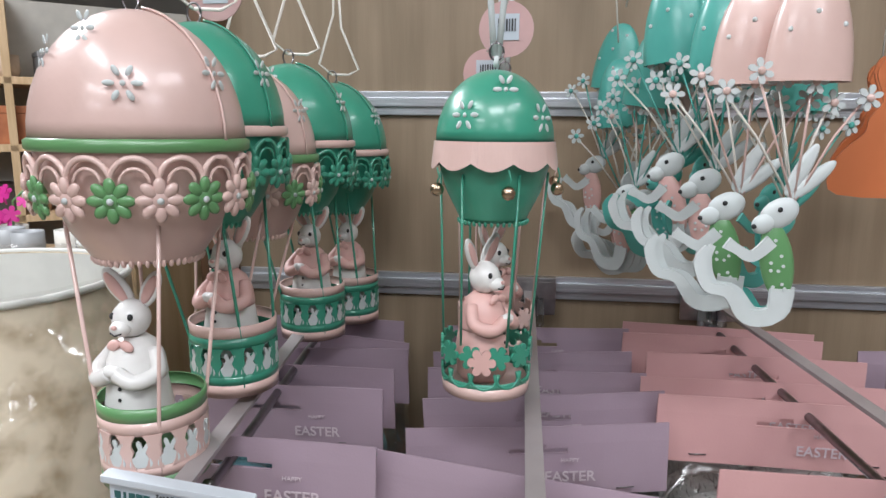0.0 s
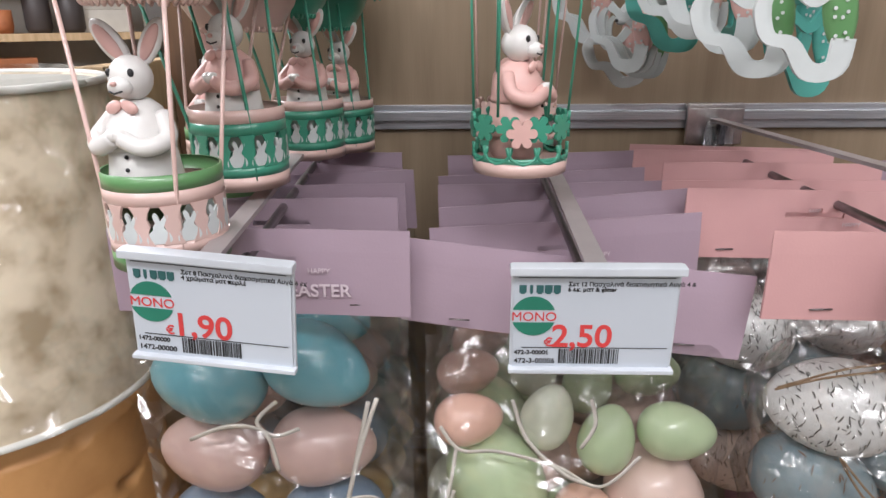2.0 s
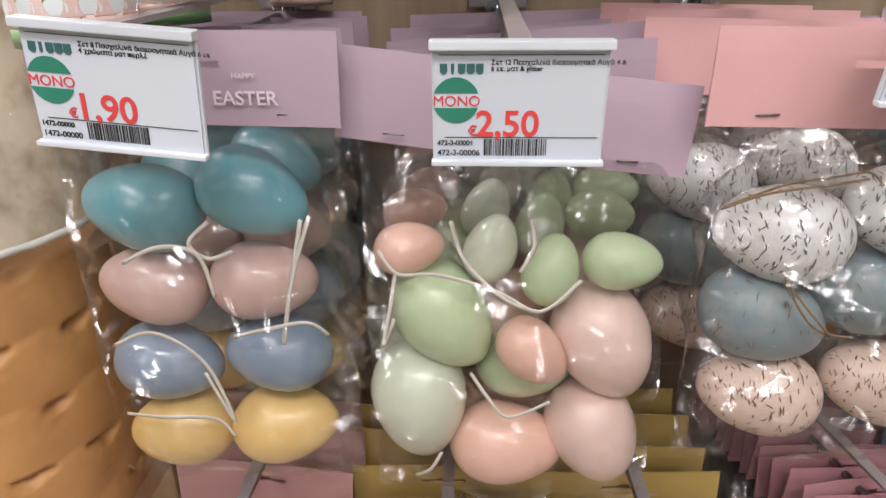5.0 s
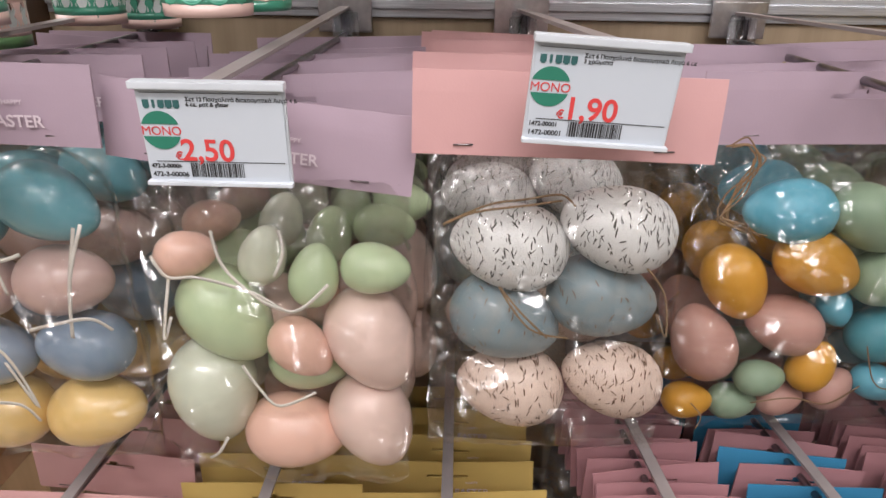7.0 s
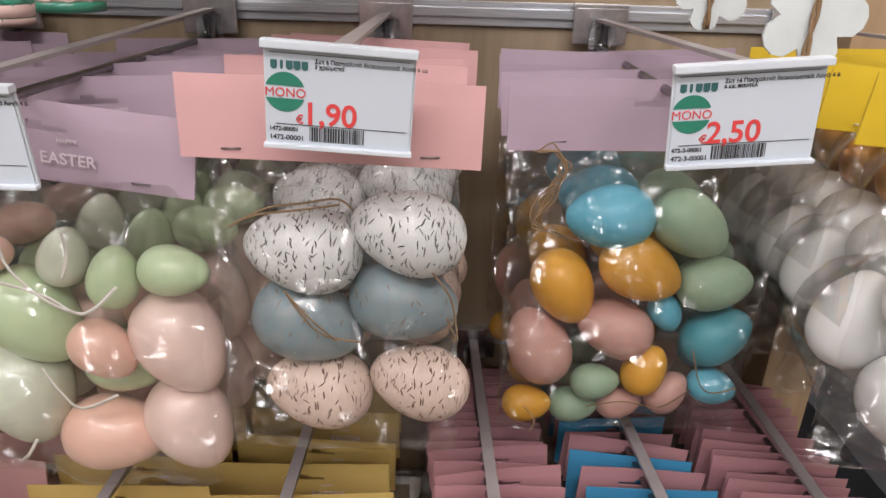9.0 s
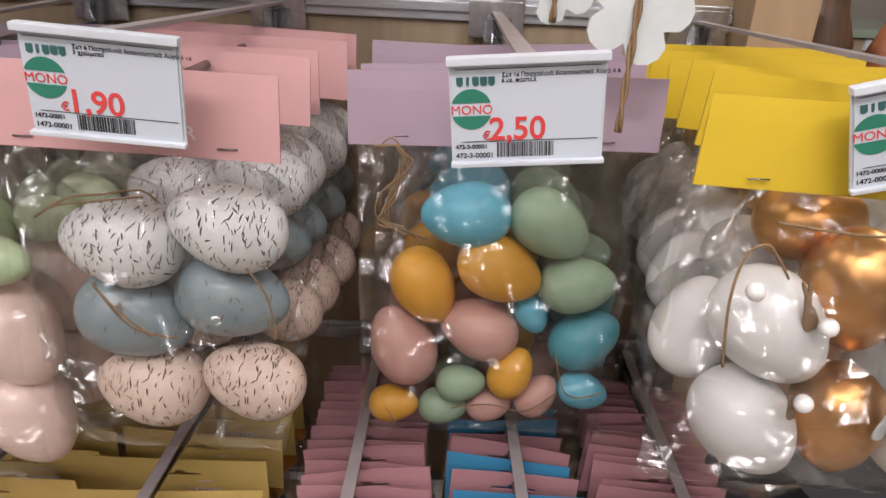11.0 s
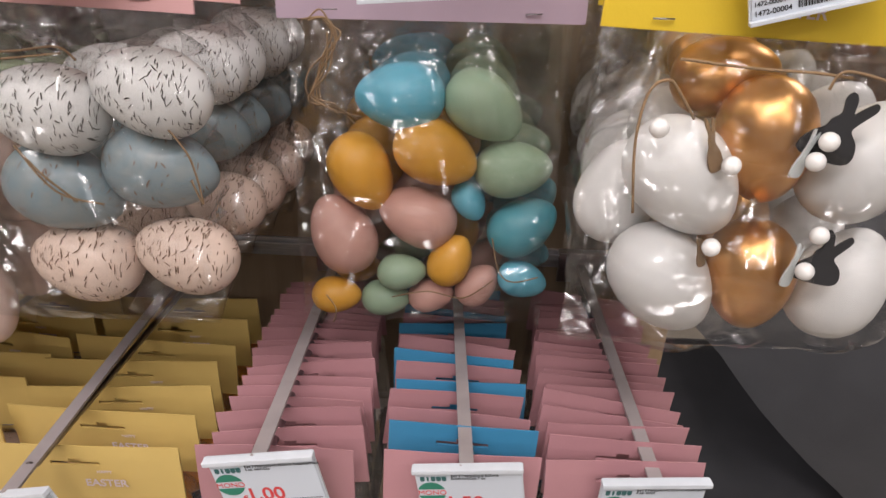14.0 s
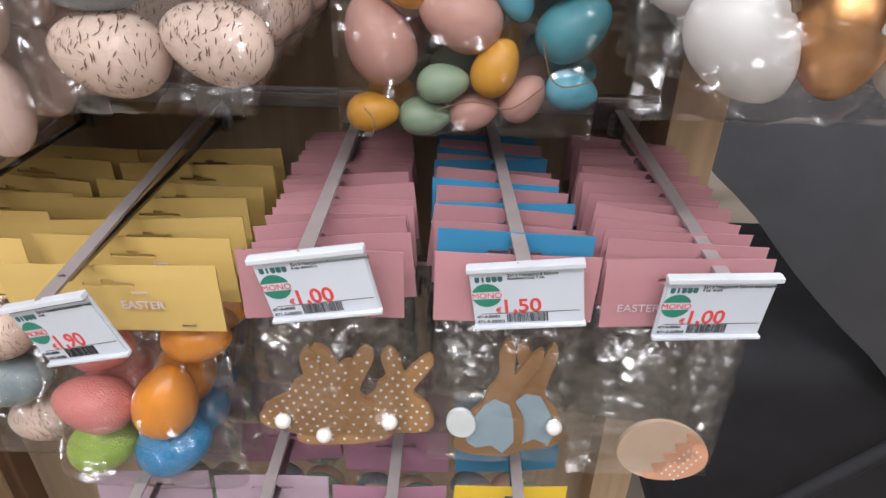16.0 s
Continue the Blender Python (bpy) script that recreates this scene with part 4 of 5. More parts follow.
def wooden_egg(t):
    def shape(k):
        a = 2 * math.pi * k / 36
        return (0.033 * math.cos(a) * (1 + 0.06 * math.sin(a)), 0.0265 * math.sin(a) * (1 - 0.1 * math.cos(a)))
    o = part("wooden_egg", plate(bmesh.new(), [shape(k) for k in range(36)], 0.003), PALE_WOOD, t, "pale wooden egg shape with a dotted peach base")
    o.matrix_basis = pose(0.014, -0.002, -0.155, 0, 30, 0)
    low = [shape(k) for k in range(-8, 9)]
    zig = [(0.003 + (0.0042 if k % 2 else -0.003), 0.0235 - 0.047 * k / 8) for k in range(9)]
    part("shell_paint", plate(bmesh.new(), [(x * 0.99, z * 0.99) for x, z in low] + zig, 0.0006, Matrix.Translation((0, -0.002, 0))), CLAY, o)
    bm = bmesh.new()
    for i in range(7):
        for j in range(3):
            plate(bm, oval(0.012 + 0.0055 * j, -0.0155 + 0.0045 * i + 0.0022 * (j % 2), 0.0008, 0.0008, 0, 8), 0.0004, Matrix.Translation((0, -0.0026, 0)))
    part("dots", bm, WHITE_PAINT, o)["kind"] = "stuff"


def ornament_row(x_front, x_back, y_front, y_back, n, mats, film, make, label, group, seed, text):
    rng = random.Random(seed)
    firsts = {}
    for k in range(n):
        f = k / (n - 1)
        y = y_front + (y_back - y_front) * (f ** 0.92)
        at = (x_front + (x_back - x_front) * f + rng.uniform(-0.003, 0.003), y, 1.021 - 0.172 * (y - 0.275) + rng.uniform(-0.0035, 0.002))
        mat = mats[k % len(mats)] if k else mats[0]
        full = k < 1
        key = (mat.name, full)
        if key not in firsts:
            firsts[key] = ornament_pack(at, mat, film, make if full else None, label % mat.name.split("_")[0], group, seed + k, rng.uniform(-3, 3), text if not k else None)
            if k:
                firsts[key].rotation_euler = (0, radians(rng.uniform(-4, 4)), radians(rng.uniform(-5, 5)))
        else:
            copy_thing(firsts[key], pose(*at, rng.uniform(-3, 3), rng.uniform(-5, 6), rng.uniform(-7, 7)))


ornament_row(0.268, 0.252, 0.272, 0.555, 19, [ROSE], (0.09, 0.10, 0.105), wooden_rabbits, "bag of dotted wooden rabbit shapes under a %s card", "rabbit ornament packs", 31, None)
ornament_row(0.376, 0.371, 0.272, 0.555, 15, [ROSE, BLUE, ROSE, ROSE, BLUE], (0.092, 0.102, 0.125), dressed_rabbits, "bag of two dressed wooden rabbits under a %s card", "dressed rabbit packs", 37, None)
ornament_row(0.474, 0.500, 0.272, 0.555, 20, [ROSE], (0.09, 0.098, 0.135), wooden_egg, "bag with a wooden egg shape under a %s card", "egg ornament packs", 41, -0.026)

# third row, seen from above
for x, mats, y0, seed in ((0.205, (MAUVE, PLUM, MAUVE, PLUM), 0.300, 51), (0.298, (PLUM, PLUM, PLUM, PLUM), 0.292, 52), (0.392, (YELLOW, BLUE, BLUE, MAUVE), 0.296, 53), (0.110, (MAUVE, MAUVE, PLUM, MAUVE), 0.300, 54)):
    hook(x + 0.005, 0.80, 0.3, 0.27, (x + 0.003, 0.235, 0.80))
    for k, mat in enumerate(mats):
        t = thing("egg_pack", (x, y0 + 0.05 * k, 0.79 + 0.004 * (k % 2)), "bagged decorations under a plain %s card" % mat.name.split("_")[0], "egg pack", "lowest packs")
        t.rotation_euler = (0, radians((-1) ** k * 2), radians(3 - 2 * k))
        part("header_card", header_bm(0.088, 0.045, seed + k), mat, t)
        bag = part("bag", bag_bm(0.086, 0.09, 0.12, 0.02, seed + k, False, 16, 20), FILM, t, "", True)
        bag.location = (0, 0, -0.043)
        for i in range(4):
            share("egg", EGG_MESH[("blush", "sage", "slate", "peach")[i]], t, pose(-0.02 + 0.04 * (i % 2), 0.0, -0.085 - 0.045 * (i // 2)) @ Matrix.Diagonal((0.04, 0.04, 0.04, 1)))


# ---- tin balloons ----
def bent(pts):
    """A smooth run of points through a few given ones."""
    pts = [Vector(p) for p in pts]
    out = []
    for i in range(len(pts) - 1):
        p0, p1, p2, p3 = pts[max(i - 1, 0)], pts[i], pts[i + 1], pts[min(i + 2, len(pts) - 1)]
        for k in range(5):
            t = k / 5
            out.append(0.5 * (2 * p1 + (p2 - p0) * t + (2 * p0 - 5 * p1 + 4 * p2 - p3) * t * t + (3 * p1 - p0 - 3 * p2 + p3) * t ** 3))
    return out + [pts[-1]]


def figurine(parent, at, turn, s, coat, skirt, base):
    """A plain standing shape with long ears, in one mesh."""
    bm = bmesh.new()
    lathe(bm, [(0.0105, 0.0), (0.0125, 0.003), (0.0122, 0.014)], 18, slot=2)
    lathe(bm, [(0.0135, 0.011), (0.0137, 0.0125), (0.0126, 0.019), (0.0116, 0.027)], 18, slot=5)
    lathe(bm, [(0.0121, 0.0255), (0.0120, 0.027), (0.0112, 0.034), (0.0085, 0.040), (0.005, 0.043)], 18, slot=1)
    blob(bm, pose(0, -0.001, 0.0505), (0.0074, 0.0080, 0.0080), 0)
    blob(bm, pose(0, -0.0076, 0.0480), (0.0044, 0.0040, 0.0035), 0)
    blob(bm, pose(0, -0.0114, 0.0492), (0.0013, 0.001, 0.001), 3, 8, 6)
    tube(bm, [(-0.0026, -0.0106, 0.0466), (0, -0.0114, 0.0458), (0.0026, -0.0106, 0.0466)], 0.00035, 5, 4)
    for sx in (-1, 1):
        blob(bm, pose(sx * 0.0042, -0.0070, 0.0526), (0.0012, 0.001, 0.0015), 4, 8, 6)
        blob(bm, pose(sx * 0.0078, 0.0018, 0.0625, 0, sx * 36, sx * -10), (0.0043, 0.0017, 0.0098), 0)
        blob(bm, pose(sx * 0.0080, 0.0007, 0.0625, 0, sx * 36, sx * -10), (0.0027, 0.0012, 0.0076), 3)
        tube(bm, bent([(sx * 0.0092, 0.0, 0.0375), (sx * 0.0138, -0.005, 0.030), (sx * 0.0085, -0.0125, 0.0275), (sx * 0.0015, -0.0138, 0.0310)]), 0.0033, 8, 1)
        blob(bm, pose(sx * 0.0012, -0.0142, 0.0318), (0.0032, 0.0026, 0.0026), 0, 10, 8)
        blob(bm, pose(sx * 0.003, -0.0088, 0.0410, 0, sx * 25, 0), (0.0034, 0.0014, 0.0022), 3, 10, 8)
    for k in range(3):
        blob(bm, pose(0.0012, -0.0133 + 0.0005 * k, 0.0150 + 0.0045 * k), (0.0008, 0.0006, 0.0008), 4, 8, 6)
    o = part("figurine", bm, [RESIN_WHITE, coat, base, RESIN_PINK, BLACK_INK, skirt], parent, "", True)
    o.matrix_basis = pose(*at, 0, 0, turn) @ Matrix.Diagonal((s, s, s, 1))
    return o


def flower_dots(bm, c, flat, R, spots):
    for a, z, r in spots:
        for k in range(7):
            b = 2 * math.pi * k / 6
            da, dz = (0, 0) if k == 6 else (0.0050 * math.cos(b) / R, 0.0050 * math.sin(b))
            rr = r * (1 - dz * 8)
            blob(bm, pose(c[0] + rr * math.sin(a + da), c[1] - flat * rr * math.cos(a + da), c[2] + z + dz, 0, 0, math.degrees(a)) @ pose(0, 0, 0, 0, 90 - math.degrees(b), 0), (0.0011, 0.0004, 0.0021 if k < 6 else 0.001), 0, 8, 6)
    return bm


def gallery_band(parent, c, R, flat, z, mats, n=16, drop=0.0165):
    """Openwork arches with flowers hanging below them, round the balloon's waist."""
    bm = bmesh.new()
    for k in range(n):
        a0 = 2 * math.pi * k / n
        for rr, thick in ((0.0078, 0.0012), (0.0046, 0.0007)):
            pts = arc(lambda t: (c[0] + (R + 0.001) * math.sin(a0 + (rr / R) * math.cos(math.pi * t) * 1.1), c[1] - flat * (R + 0.001) * math.cos(a0 + (rr / R) * math.cos(math.pi * t) * 1.1), z - 0.0105 + rr * 1.2 * math.sin(math.pi * t)), 11)
            tube(bm, pts, thick, 6)
    part("arch_band", bm, mats[0], parent)["kind"] = "stuff"
    for k in range(n):
        a = 2 * math.pi * (k + 0.5) / n
        bm = bmesh.new()
        for q in range(8):
            b = 2 * math.pi * q / 8
            blob(bm, pose(0.0052 * math.cos(b), 0, 0.0052 * math.sin(b), 0, 90 - math.degrees(b), 0), (0.0023, 0.0014, 0.0034), 0, 8, 6)
        blob(bm, pose(0, 0, 0), (0.0034, 0.0013, 0.0034), 0, 10, 6)
        f = part("flower", bm, mats[1 + k % 2], parent)
        f.matrix_basis = pose(c[0] + (R + 0.0012) * math.sin(a), c[1] - flat * (R + 0.0012) * math.cos(a), z - drop, 8, 0, math.degrees(a))
        part("flower_eye", ball(bmesh.new(), (0, -0.0013, 0), (0.0013, 0.0009, 0.0013), 0, 8, 6), WHITE_PAINT, f)


def basket(parent, c, r, z0, z1, wall, rim, floor_mat):
    """An openwork tin basket: two rims and a cut-out lattice between them."""
    h = z1 - z0
    bm = bmesh.new()
    lathe(bm, [(r, z1 - h * 0.16), (r + 0.0008, z1 - h * 0.16), (r + 0.0008, z1), (r, z1)], 36, (c[0], c[1], 0), closed=False)
    part("rim", bm, rim, parent)
    bm = lathe(bmesh.new(), [(0.001, z0 + 0.001), (r, z0 + 0.001), (r + 0.0008, z0), (r + 0.0008, z0 + h * 0.18), (r, z0 + h * 0.18), (r - 0.001, z0 + 0.002), (0.001, z0 + 0.002)], 36, (c[0], c[1], 0))
    part("base", bm, floor_mat, parent)
    n, lo, hi = 13, z0 + h * 0.30, z1 - h * 0.30
    wide = (0.0040, 0.0026, 0.0020, 0.0030, 0.0020, 0.0026, 0.0040)
    side = [(w, lo + (hi - lo) * k / 6) for k, w in enumerate(wide)]
    bm, small = bmesh.new(), bmesh.new()
    for k in range(n):
        a, b = 2 * math.pi * k / n, 2 * math.pi * (k + 0.5) / n
        plate(bm, side + [(-x, z) for x, z in reversed(side)], 0.0010, pose(c[0] + (r + 0.0004) * math.sin(a), c[1] - (r + 0.0004) * math.cos(a), 0, 0, 0, math.degrees(a)))
        plate(small, rabbit_outline(h * 0.30), 0.0009, pose(c[0] + (r + 0.0002) * math.sin(b), c[1] - (r + 0.0002) * math.cos(b), lo + (hi - lo) * 0.05, 0, 0, math.degrees(b)))
    for za, zb in ((z0 + h * 0.18, lo + h * 0.01), (hi - h * 0.01, z1 - h * 0.16)):
        lathe(bm, [(r, za), (r + 0.0008, za), (r + 0.0008, zb), (r, zb)], 39, (c[0], c[1], 0), closed=False)
    part("lattice", bm, wall, parent)
    part("cut_out_band", small, WHITE_PAINT, parent)["kind"] = "stuff"


def big_balloon(at, main, band, leaf, rim, wall, label, top, seed, sway=0.0, lift=0.0):
    """A flattened tin balloon over a basket on wires, hung by a ribbon; the origin is the top of the dome."""
    t = thing("balloon_ornament", at, label, "ornament", "large tin balloons")
    R, fl = 0.0418, 0.86
    prof = [(R * math.cos(a), -0.050 + 0.050 * math.sin(a)) for a in (math.pi / 2 * k / 12 for k in range(13))]
    prof[-1] = (0.001, 0.0)
    part("dome", lathe(bmesh.new(), prof, 40, flat=fl), main, t, "", True)
    part("band", lathe(bmesh.new(), [(R + 0.0004, -0.0545), (R + 0.0016, -0.0535), (R + 0.0016, -0.0505), (R + 0.0002, -0.0495)], 40, flat=fl, closed=False), band, t, "", True)
    seam = tube(bmesh.new(), [((R + 0.0008) * math.sin(1.28) * math.cos(a), -fl * (R + 0.0008) * math.cos(1.28) * math.cos(a), -0.050 + 0.0508 * math.sin(a)) for a in (math.pi / 2 * k / 12 for k in range(12))], 0.0007, 5)
    part("seam", seam, main, t)
    low = [(R - 0.001, -0.053), (R - 0.003, -0.064), (R - 0.008, -0.076), (0.030, -0.086), (0.0225, -0.097), (0.021, -0.0985), (0.019, -0.097), (0.019, -0.090)]
    part("bowl", lathe(bmesh.new(), low, 40, flat=fl, closed=False), main, t, "", True)
    bm = bmesh.new()
    for k in range(44):
        a = 2 * math.pi * k / 44
        blob(bm, pose(0.0215 * math.cos(a), fl * 0.0215 * math.sin(a), -0.0985, 0, 30, math.degrees(a)), (0.0013, 0.001, 0.0018), 0, 6, 5)
    part("rope_rim", bm, main, t)
    gallery_band(t, (0, 0), R, fl, -0.055, (wall, leaf, main))
    part("painted_flowers", flower_dots(bmesh.new(), (0, 0, 0), fl, R, [(0.35, -0.030, 0.0405), (-0.75, -0.018, 0.034), (1.3, -0.025, 0.038), (-0.2, -0.010, 0.028)]), WHITE_PAINT, t)["kind"] = "stuff"
    for k in range(4):
        a = 0.6 + math.pi / 2 * k
        part("wire", tube(bmesh.new(), [(0.031 * math.sin(a), -fl * 0.031 * math.cos(a), -0.082), (sway + 0.0215 * math.sin(a), -0.0215 * math.cos(a), -0.168 + lift), (sway + 0.0215 * math.sin(a), -0.0215 * math.cos(a), -0.190 + lift)], 0.0009, 6), wall if k % 2 else main, t)
    basket(t, (sway, 0), 0.0215, -0.195 + lift, -0.158 + lift, wall, rim, rim)
    figurine(t, (sway - (0.005 if seed == 0 else 0), -0.002, -0.177 + lift), -8 - 10 * seed, 1.03, RESIN_WHITE if seed == 0 else RESIN_PINK, RESIN_WHITE, RESIN_GREEN if seed == 0 else RESIN_WHITE)
    part("eyelet", tube(bmesh.new(), arc(lambda q: (0.0035 * math.cos(2 * math.pi * q), 0, 0.004 + 0.005 * math.sin(2 * math.pi * q)), 12), 0.0006, 5), WIRE, t)
    bm = tube(bmesh.new(), [(0.0, 0, 0.006), (0.012, 0.004, 0.006), (0.020, 0.004, 0.010), (0.008, 0.0, 0.04), (0.004, 0, top)], 0.001, 5, flat=0.3)
    tube(bm, [(0.0, 0, 0.006), (-0.010, 0, 0.014), (0.002, 0, 0.05), (0.004, 0, top)], 0.001, 5, flat=0.3)
    part("ribbon", bm, RIBBON, t, "cream hanging ribbon")
    return t


big_balloon((-0.152, 0.275, 1.492), TIN_PINK, TIN_LEAF, TIN_LEAF, TIN_LEAF, TIN_PINK, "pink tin balloon with flower band and rabbit in basket", 0.11, 0, -0.003)
green = big_balloon((-0.158, 0.340, 1.497), TIN_GREEN, TIN_PINK, TIN_GREEN, TIN_PINK, TIN_GREEN, "green tin balloon with pink trim and rabbit in basket", 0.105, 1, 0.012, 0.010)
big_balloon((-0.160, 0.400, 1.481), TIN_PINK, TIN_LEAF, TIN_LEAF, TIN_LEAF, TIN_PINK, "pink tin balloon hanging behind a green one", 0.12, 2, -0.014, 0.008)
for x, y, z, turn in ((-0.152, 0.458, 1.488, 3), (-0.142, 0.528, 1.480, -4)):
    copy_thing(green, pose(x, y, z, 0, 0, turn))


def small_balloon(at, main, band, wall, label, top):
    t = thing("balloon_ornament", at, label, "ornament", "small tin balloons")
    R = 0.0278
    up = [(R * math.cos(a), -0.033 + 0.033 * math.sin(a)) for a in (math.pi / 2 * k / 10 for k in range(11))]
    up[-1] = (0.001, 0)
    part("dome", lathe(bmesh.new(), up, 36), main, t, "", True)
    part("bowl", lathe(bmesh.new(), [(R - 0.0008, -0.033), (R - 0.0015, -0.043), (0.0225, -0.056), (0.0165, -0.068), (0.0158, -0.070), (0.0145, -0.068)], 36, closed=False), main, t, "", True)
    bm = bmesh.new()
    for k in range(60):
        a, b = 2 * math.pi * k / 60, 2 * math.pi * (k + 1) / 60
        zl = lambda q: -0.042 - 0.0035 * abs(math.sin(q * 5.0))
        rs = R + 0.0008
        vs = [bm.verts.new((rs * math.cos(q), rs * math.sin(q), z)) for q, z in ((a, -0.0325), (a, zl(a)), (b, zl(b)), (b, -0.0325))]
        wide = [bm.verts.new((v.co.x * 1.045, v.co.y * 1.045, v.co.z)) for v in vs[1:3]]
        bm.faces.new((vs[0], wide[0], wide[1], vs[3]))
        bm.verts.remove(vs[1]), bm.verts.remove(vs[2])
    bmesh.ops.remove_doubles(bm, verts=bm.verts, dist=1e-5)
    part("scallop_band", bm, band, t)
    bm = bmesh.new()
    for k in range(36):
        a = 2 * math.pi * k / 36
        blob(bm, pose(0.0163 * math.cos(a), 0.0163 * math.sin(a), -0.0705, 0, 30, math.degrees(a)), (0.001, 0.0009, 0.0014), 0, 6, 5)
    part("rope_rim", bm, main, t)
    part("painted_flowers", flower_dots(bmesh.new(), (0, 0, 0), 1.0, R, [(-0.5, -0.021, 0.0262), (0.25, -0.010, 0.0205), (0.95, -0.022, 0.0265)]), WHITE_PAINT, t)["kind"] = "stuff"
    for k in range(5):
        a = 0.25 + 2 * math.pi * k / 5
        b = part("bell", ball(bmesh.new(), (0, 0, 0), (0.0032, 0.0032, 0.0032)), BRASS, t, "small brass bell")
        b.location = ((R + 0.0022) * math.sin(a), -(R + 0.0022) * math.cos(a), -0.0545)
        part("bell_ring", tube(bmesh.new(), [(0, 0, 0.003), (0.001, 0, 0.006), (0, 0, 0.010)], 0.0004, 5), main, b)
    for k in range(6):
        a = 0.5 + 2 * math.pi * k / 6
        part("wire", tube(bmesh.new(), [(0.0255 * math.sin(a), -0.0255 * math.cos(a), -0.047), (-0.002 + 0.0215 * math.sin(a), -0.0215 * math.cos(a), -0.128)], 0.0006, 6), wall if k % 3 else main, t)
    z0, r = -0.1545, 0.0215
    part("base", lathe(bmesh.new(), [(0.001, z0), (r, z0), (r + 0.0006, z0 + 0.006), (r, z0 + 0.006), (r - 0.001, z0 + 0.002), (0.001, z0 + 0.002)], 36, (-0.002, 0, 0)), band, t)
    bm = bmesh.new()
    for k in range(11):
        a0 = 2 * math.pi * k / 11
        tube(bm, arc(lambda q: (-0.002 + r * math.sin(a0 + 0.33 * math.cos(math.pi * q)), -r * math.cos(a0 + 0.33 * math.cos(math.pi * q)), z0 + 0.0135 - 0.0075 * math.sin(math.pi * q)), 9), 0.0009, 5)
        plate(bm, flower(0, 0, 0.0062, 6), 0.0013, pose(-0.002 + (r + 0.0004) * math.sin(a0 + 0.29), -(r + 0.0004) * math.cos(a0 + 0.29), z0 + 0.0215, 0, 0, math.degrees(a0 + 0.29)))
    lathe(bm, [(r - 0.0002, z0 + 0.006), (r + 0.0004, z0 + 0.006), (r + 0.0004, z0 + 0.0085), (r - 0.0002, z0 + 0.0085)], 36, (-0.002, 0, 0), closed=False)
    part("basket", bm, wall, t)
    part("pink_flower", plate(bmesh.new(), flower(0, 0, 0.0068, 6), 0.0016, pose(-0.003, -0.0232, z0 + 0.020)), RESIN_PINK, t)
    figurine(t, (-0.004, -0.002, z0 + 0.006), 58, 1.0, RESIN_PINK, RESIN_PINK, RESIN_PINK)
    part("eyelet", tube(bmesh.new(), arc(lambda q: (0.0033 * math.cos(2 * math.pi * q), 0, 0.008 + 0.004 * math.sin(2 * math.pi * q)), 12), 0.0006, 5), WIRE, t)
    bm = tube(bmesh.new(), [(0, 0, 0.001), (0.0, 0, 0.006)], 0.0014, 6)
    tube(bm, [(-0.001, 0, 0.006), (-0.003, 0, 0.03), (-0.002, 0, top)], 0.0016, 5, flat=0.3)
    tube(bm, [(0.001, 0, 0.006), (0.003, 0, 0.03), (0.002, 0, top)], 0.0016, 5, flat=0.3)
    part("ribbon", bm, WHITE_PAINT, t, "white hanging ribbon")
    return t


small_balloon((-0.0105, 0.335, 1.474), TIN_GREEN, TIN_PINK, TIN_GREEN, "mint tin balloon with scalloped pink band and brass bells", 0.13)
small_balloon((-0.008, 0.405, 1.472), TIN_PINK, TIN_GREEN, TIN_PINK, "pink tin balloon with bells hanging behind a mint one", 0.13)
for x, y, z in ((-0.018, 0.412, 1.478), (-0.007, 0.372, 1.497), (-0.152, 0.352, 1.513)):
    t = thing("swing_tag", (x, y, z), "round pink card swing tag hanging on a ribbon", "tag", "swing tags")
    part("card", plate(bmesh.new(), oval(0, 0, 0.014, 0.014, 0, 28), 0.0008), TAG_PINK, t)
    bars = bmesh.new()
    for k in range(7):
        box(bars, (-0.004 + 0.0014 * k, -0.0006, 0.002), (0.0005 + 0.0003 * (k % 2), 0.0003, 0.006))
    st = part("sticker", box(bmesh.new(), (0, -0.0007, 0.001), (0.013, 0.0004, 0.013)), PAPER, t)
    bars.transform(Matrix.Translation((0, -0.0006, 0)))
    part("barcode_print", bars, BLACK_INK, st)
    part("string", tube(bmesh.new(), [(0, 0, 0.012), (0.001, 0, 0.05), (0, 0, 1.60 - z)], 0.0008, 5), RIBBON, t)


# ---- tin rabbits carried by bunches of flowers ----
def limb(bm, pts, widths, thick, slot=0):
    """A flat cut-out limb along a smooth line, its width changing from end to end."""
    line = bent(pts)
    n = len(line) - 1
    one, two = [], []
    for i, p in enumerate(line):
        d = (line[min(i + 1, n)] - line[max(i - 1, 0)]).normalized()
        f = i / n * (len(widths) - 1)
        k = min(int(f), len(widths) - 2)
        w = widths[k] + (widths[k + 1] - widths[k]) * (f - k)
        one.append((p.x - d.z * w, p.z + d.x * w))
        two.append((p.x + d.z * w, p.z - d.x * w))
    return plate(bm, one + two[::-1], thick, Matrix.Translation((0, line[0].y, 0)), slot)


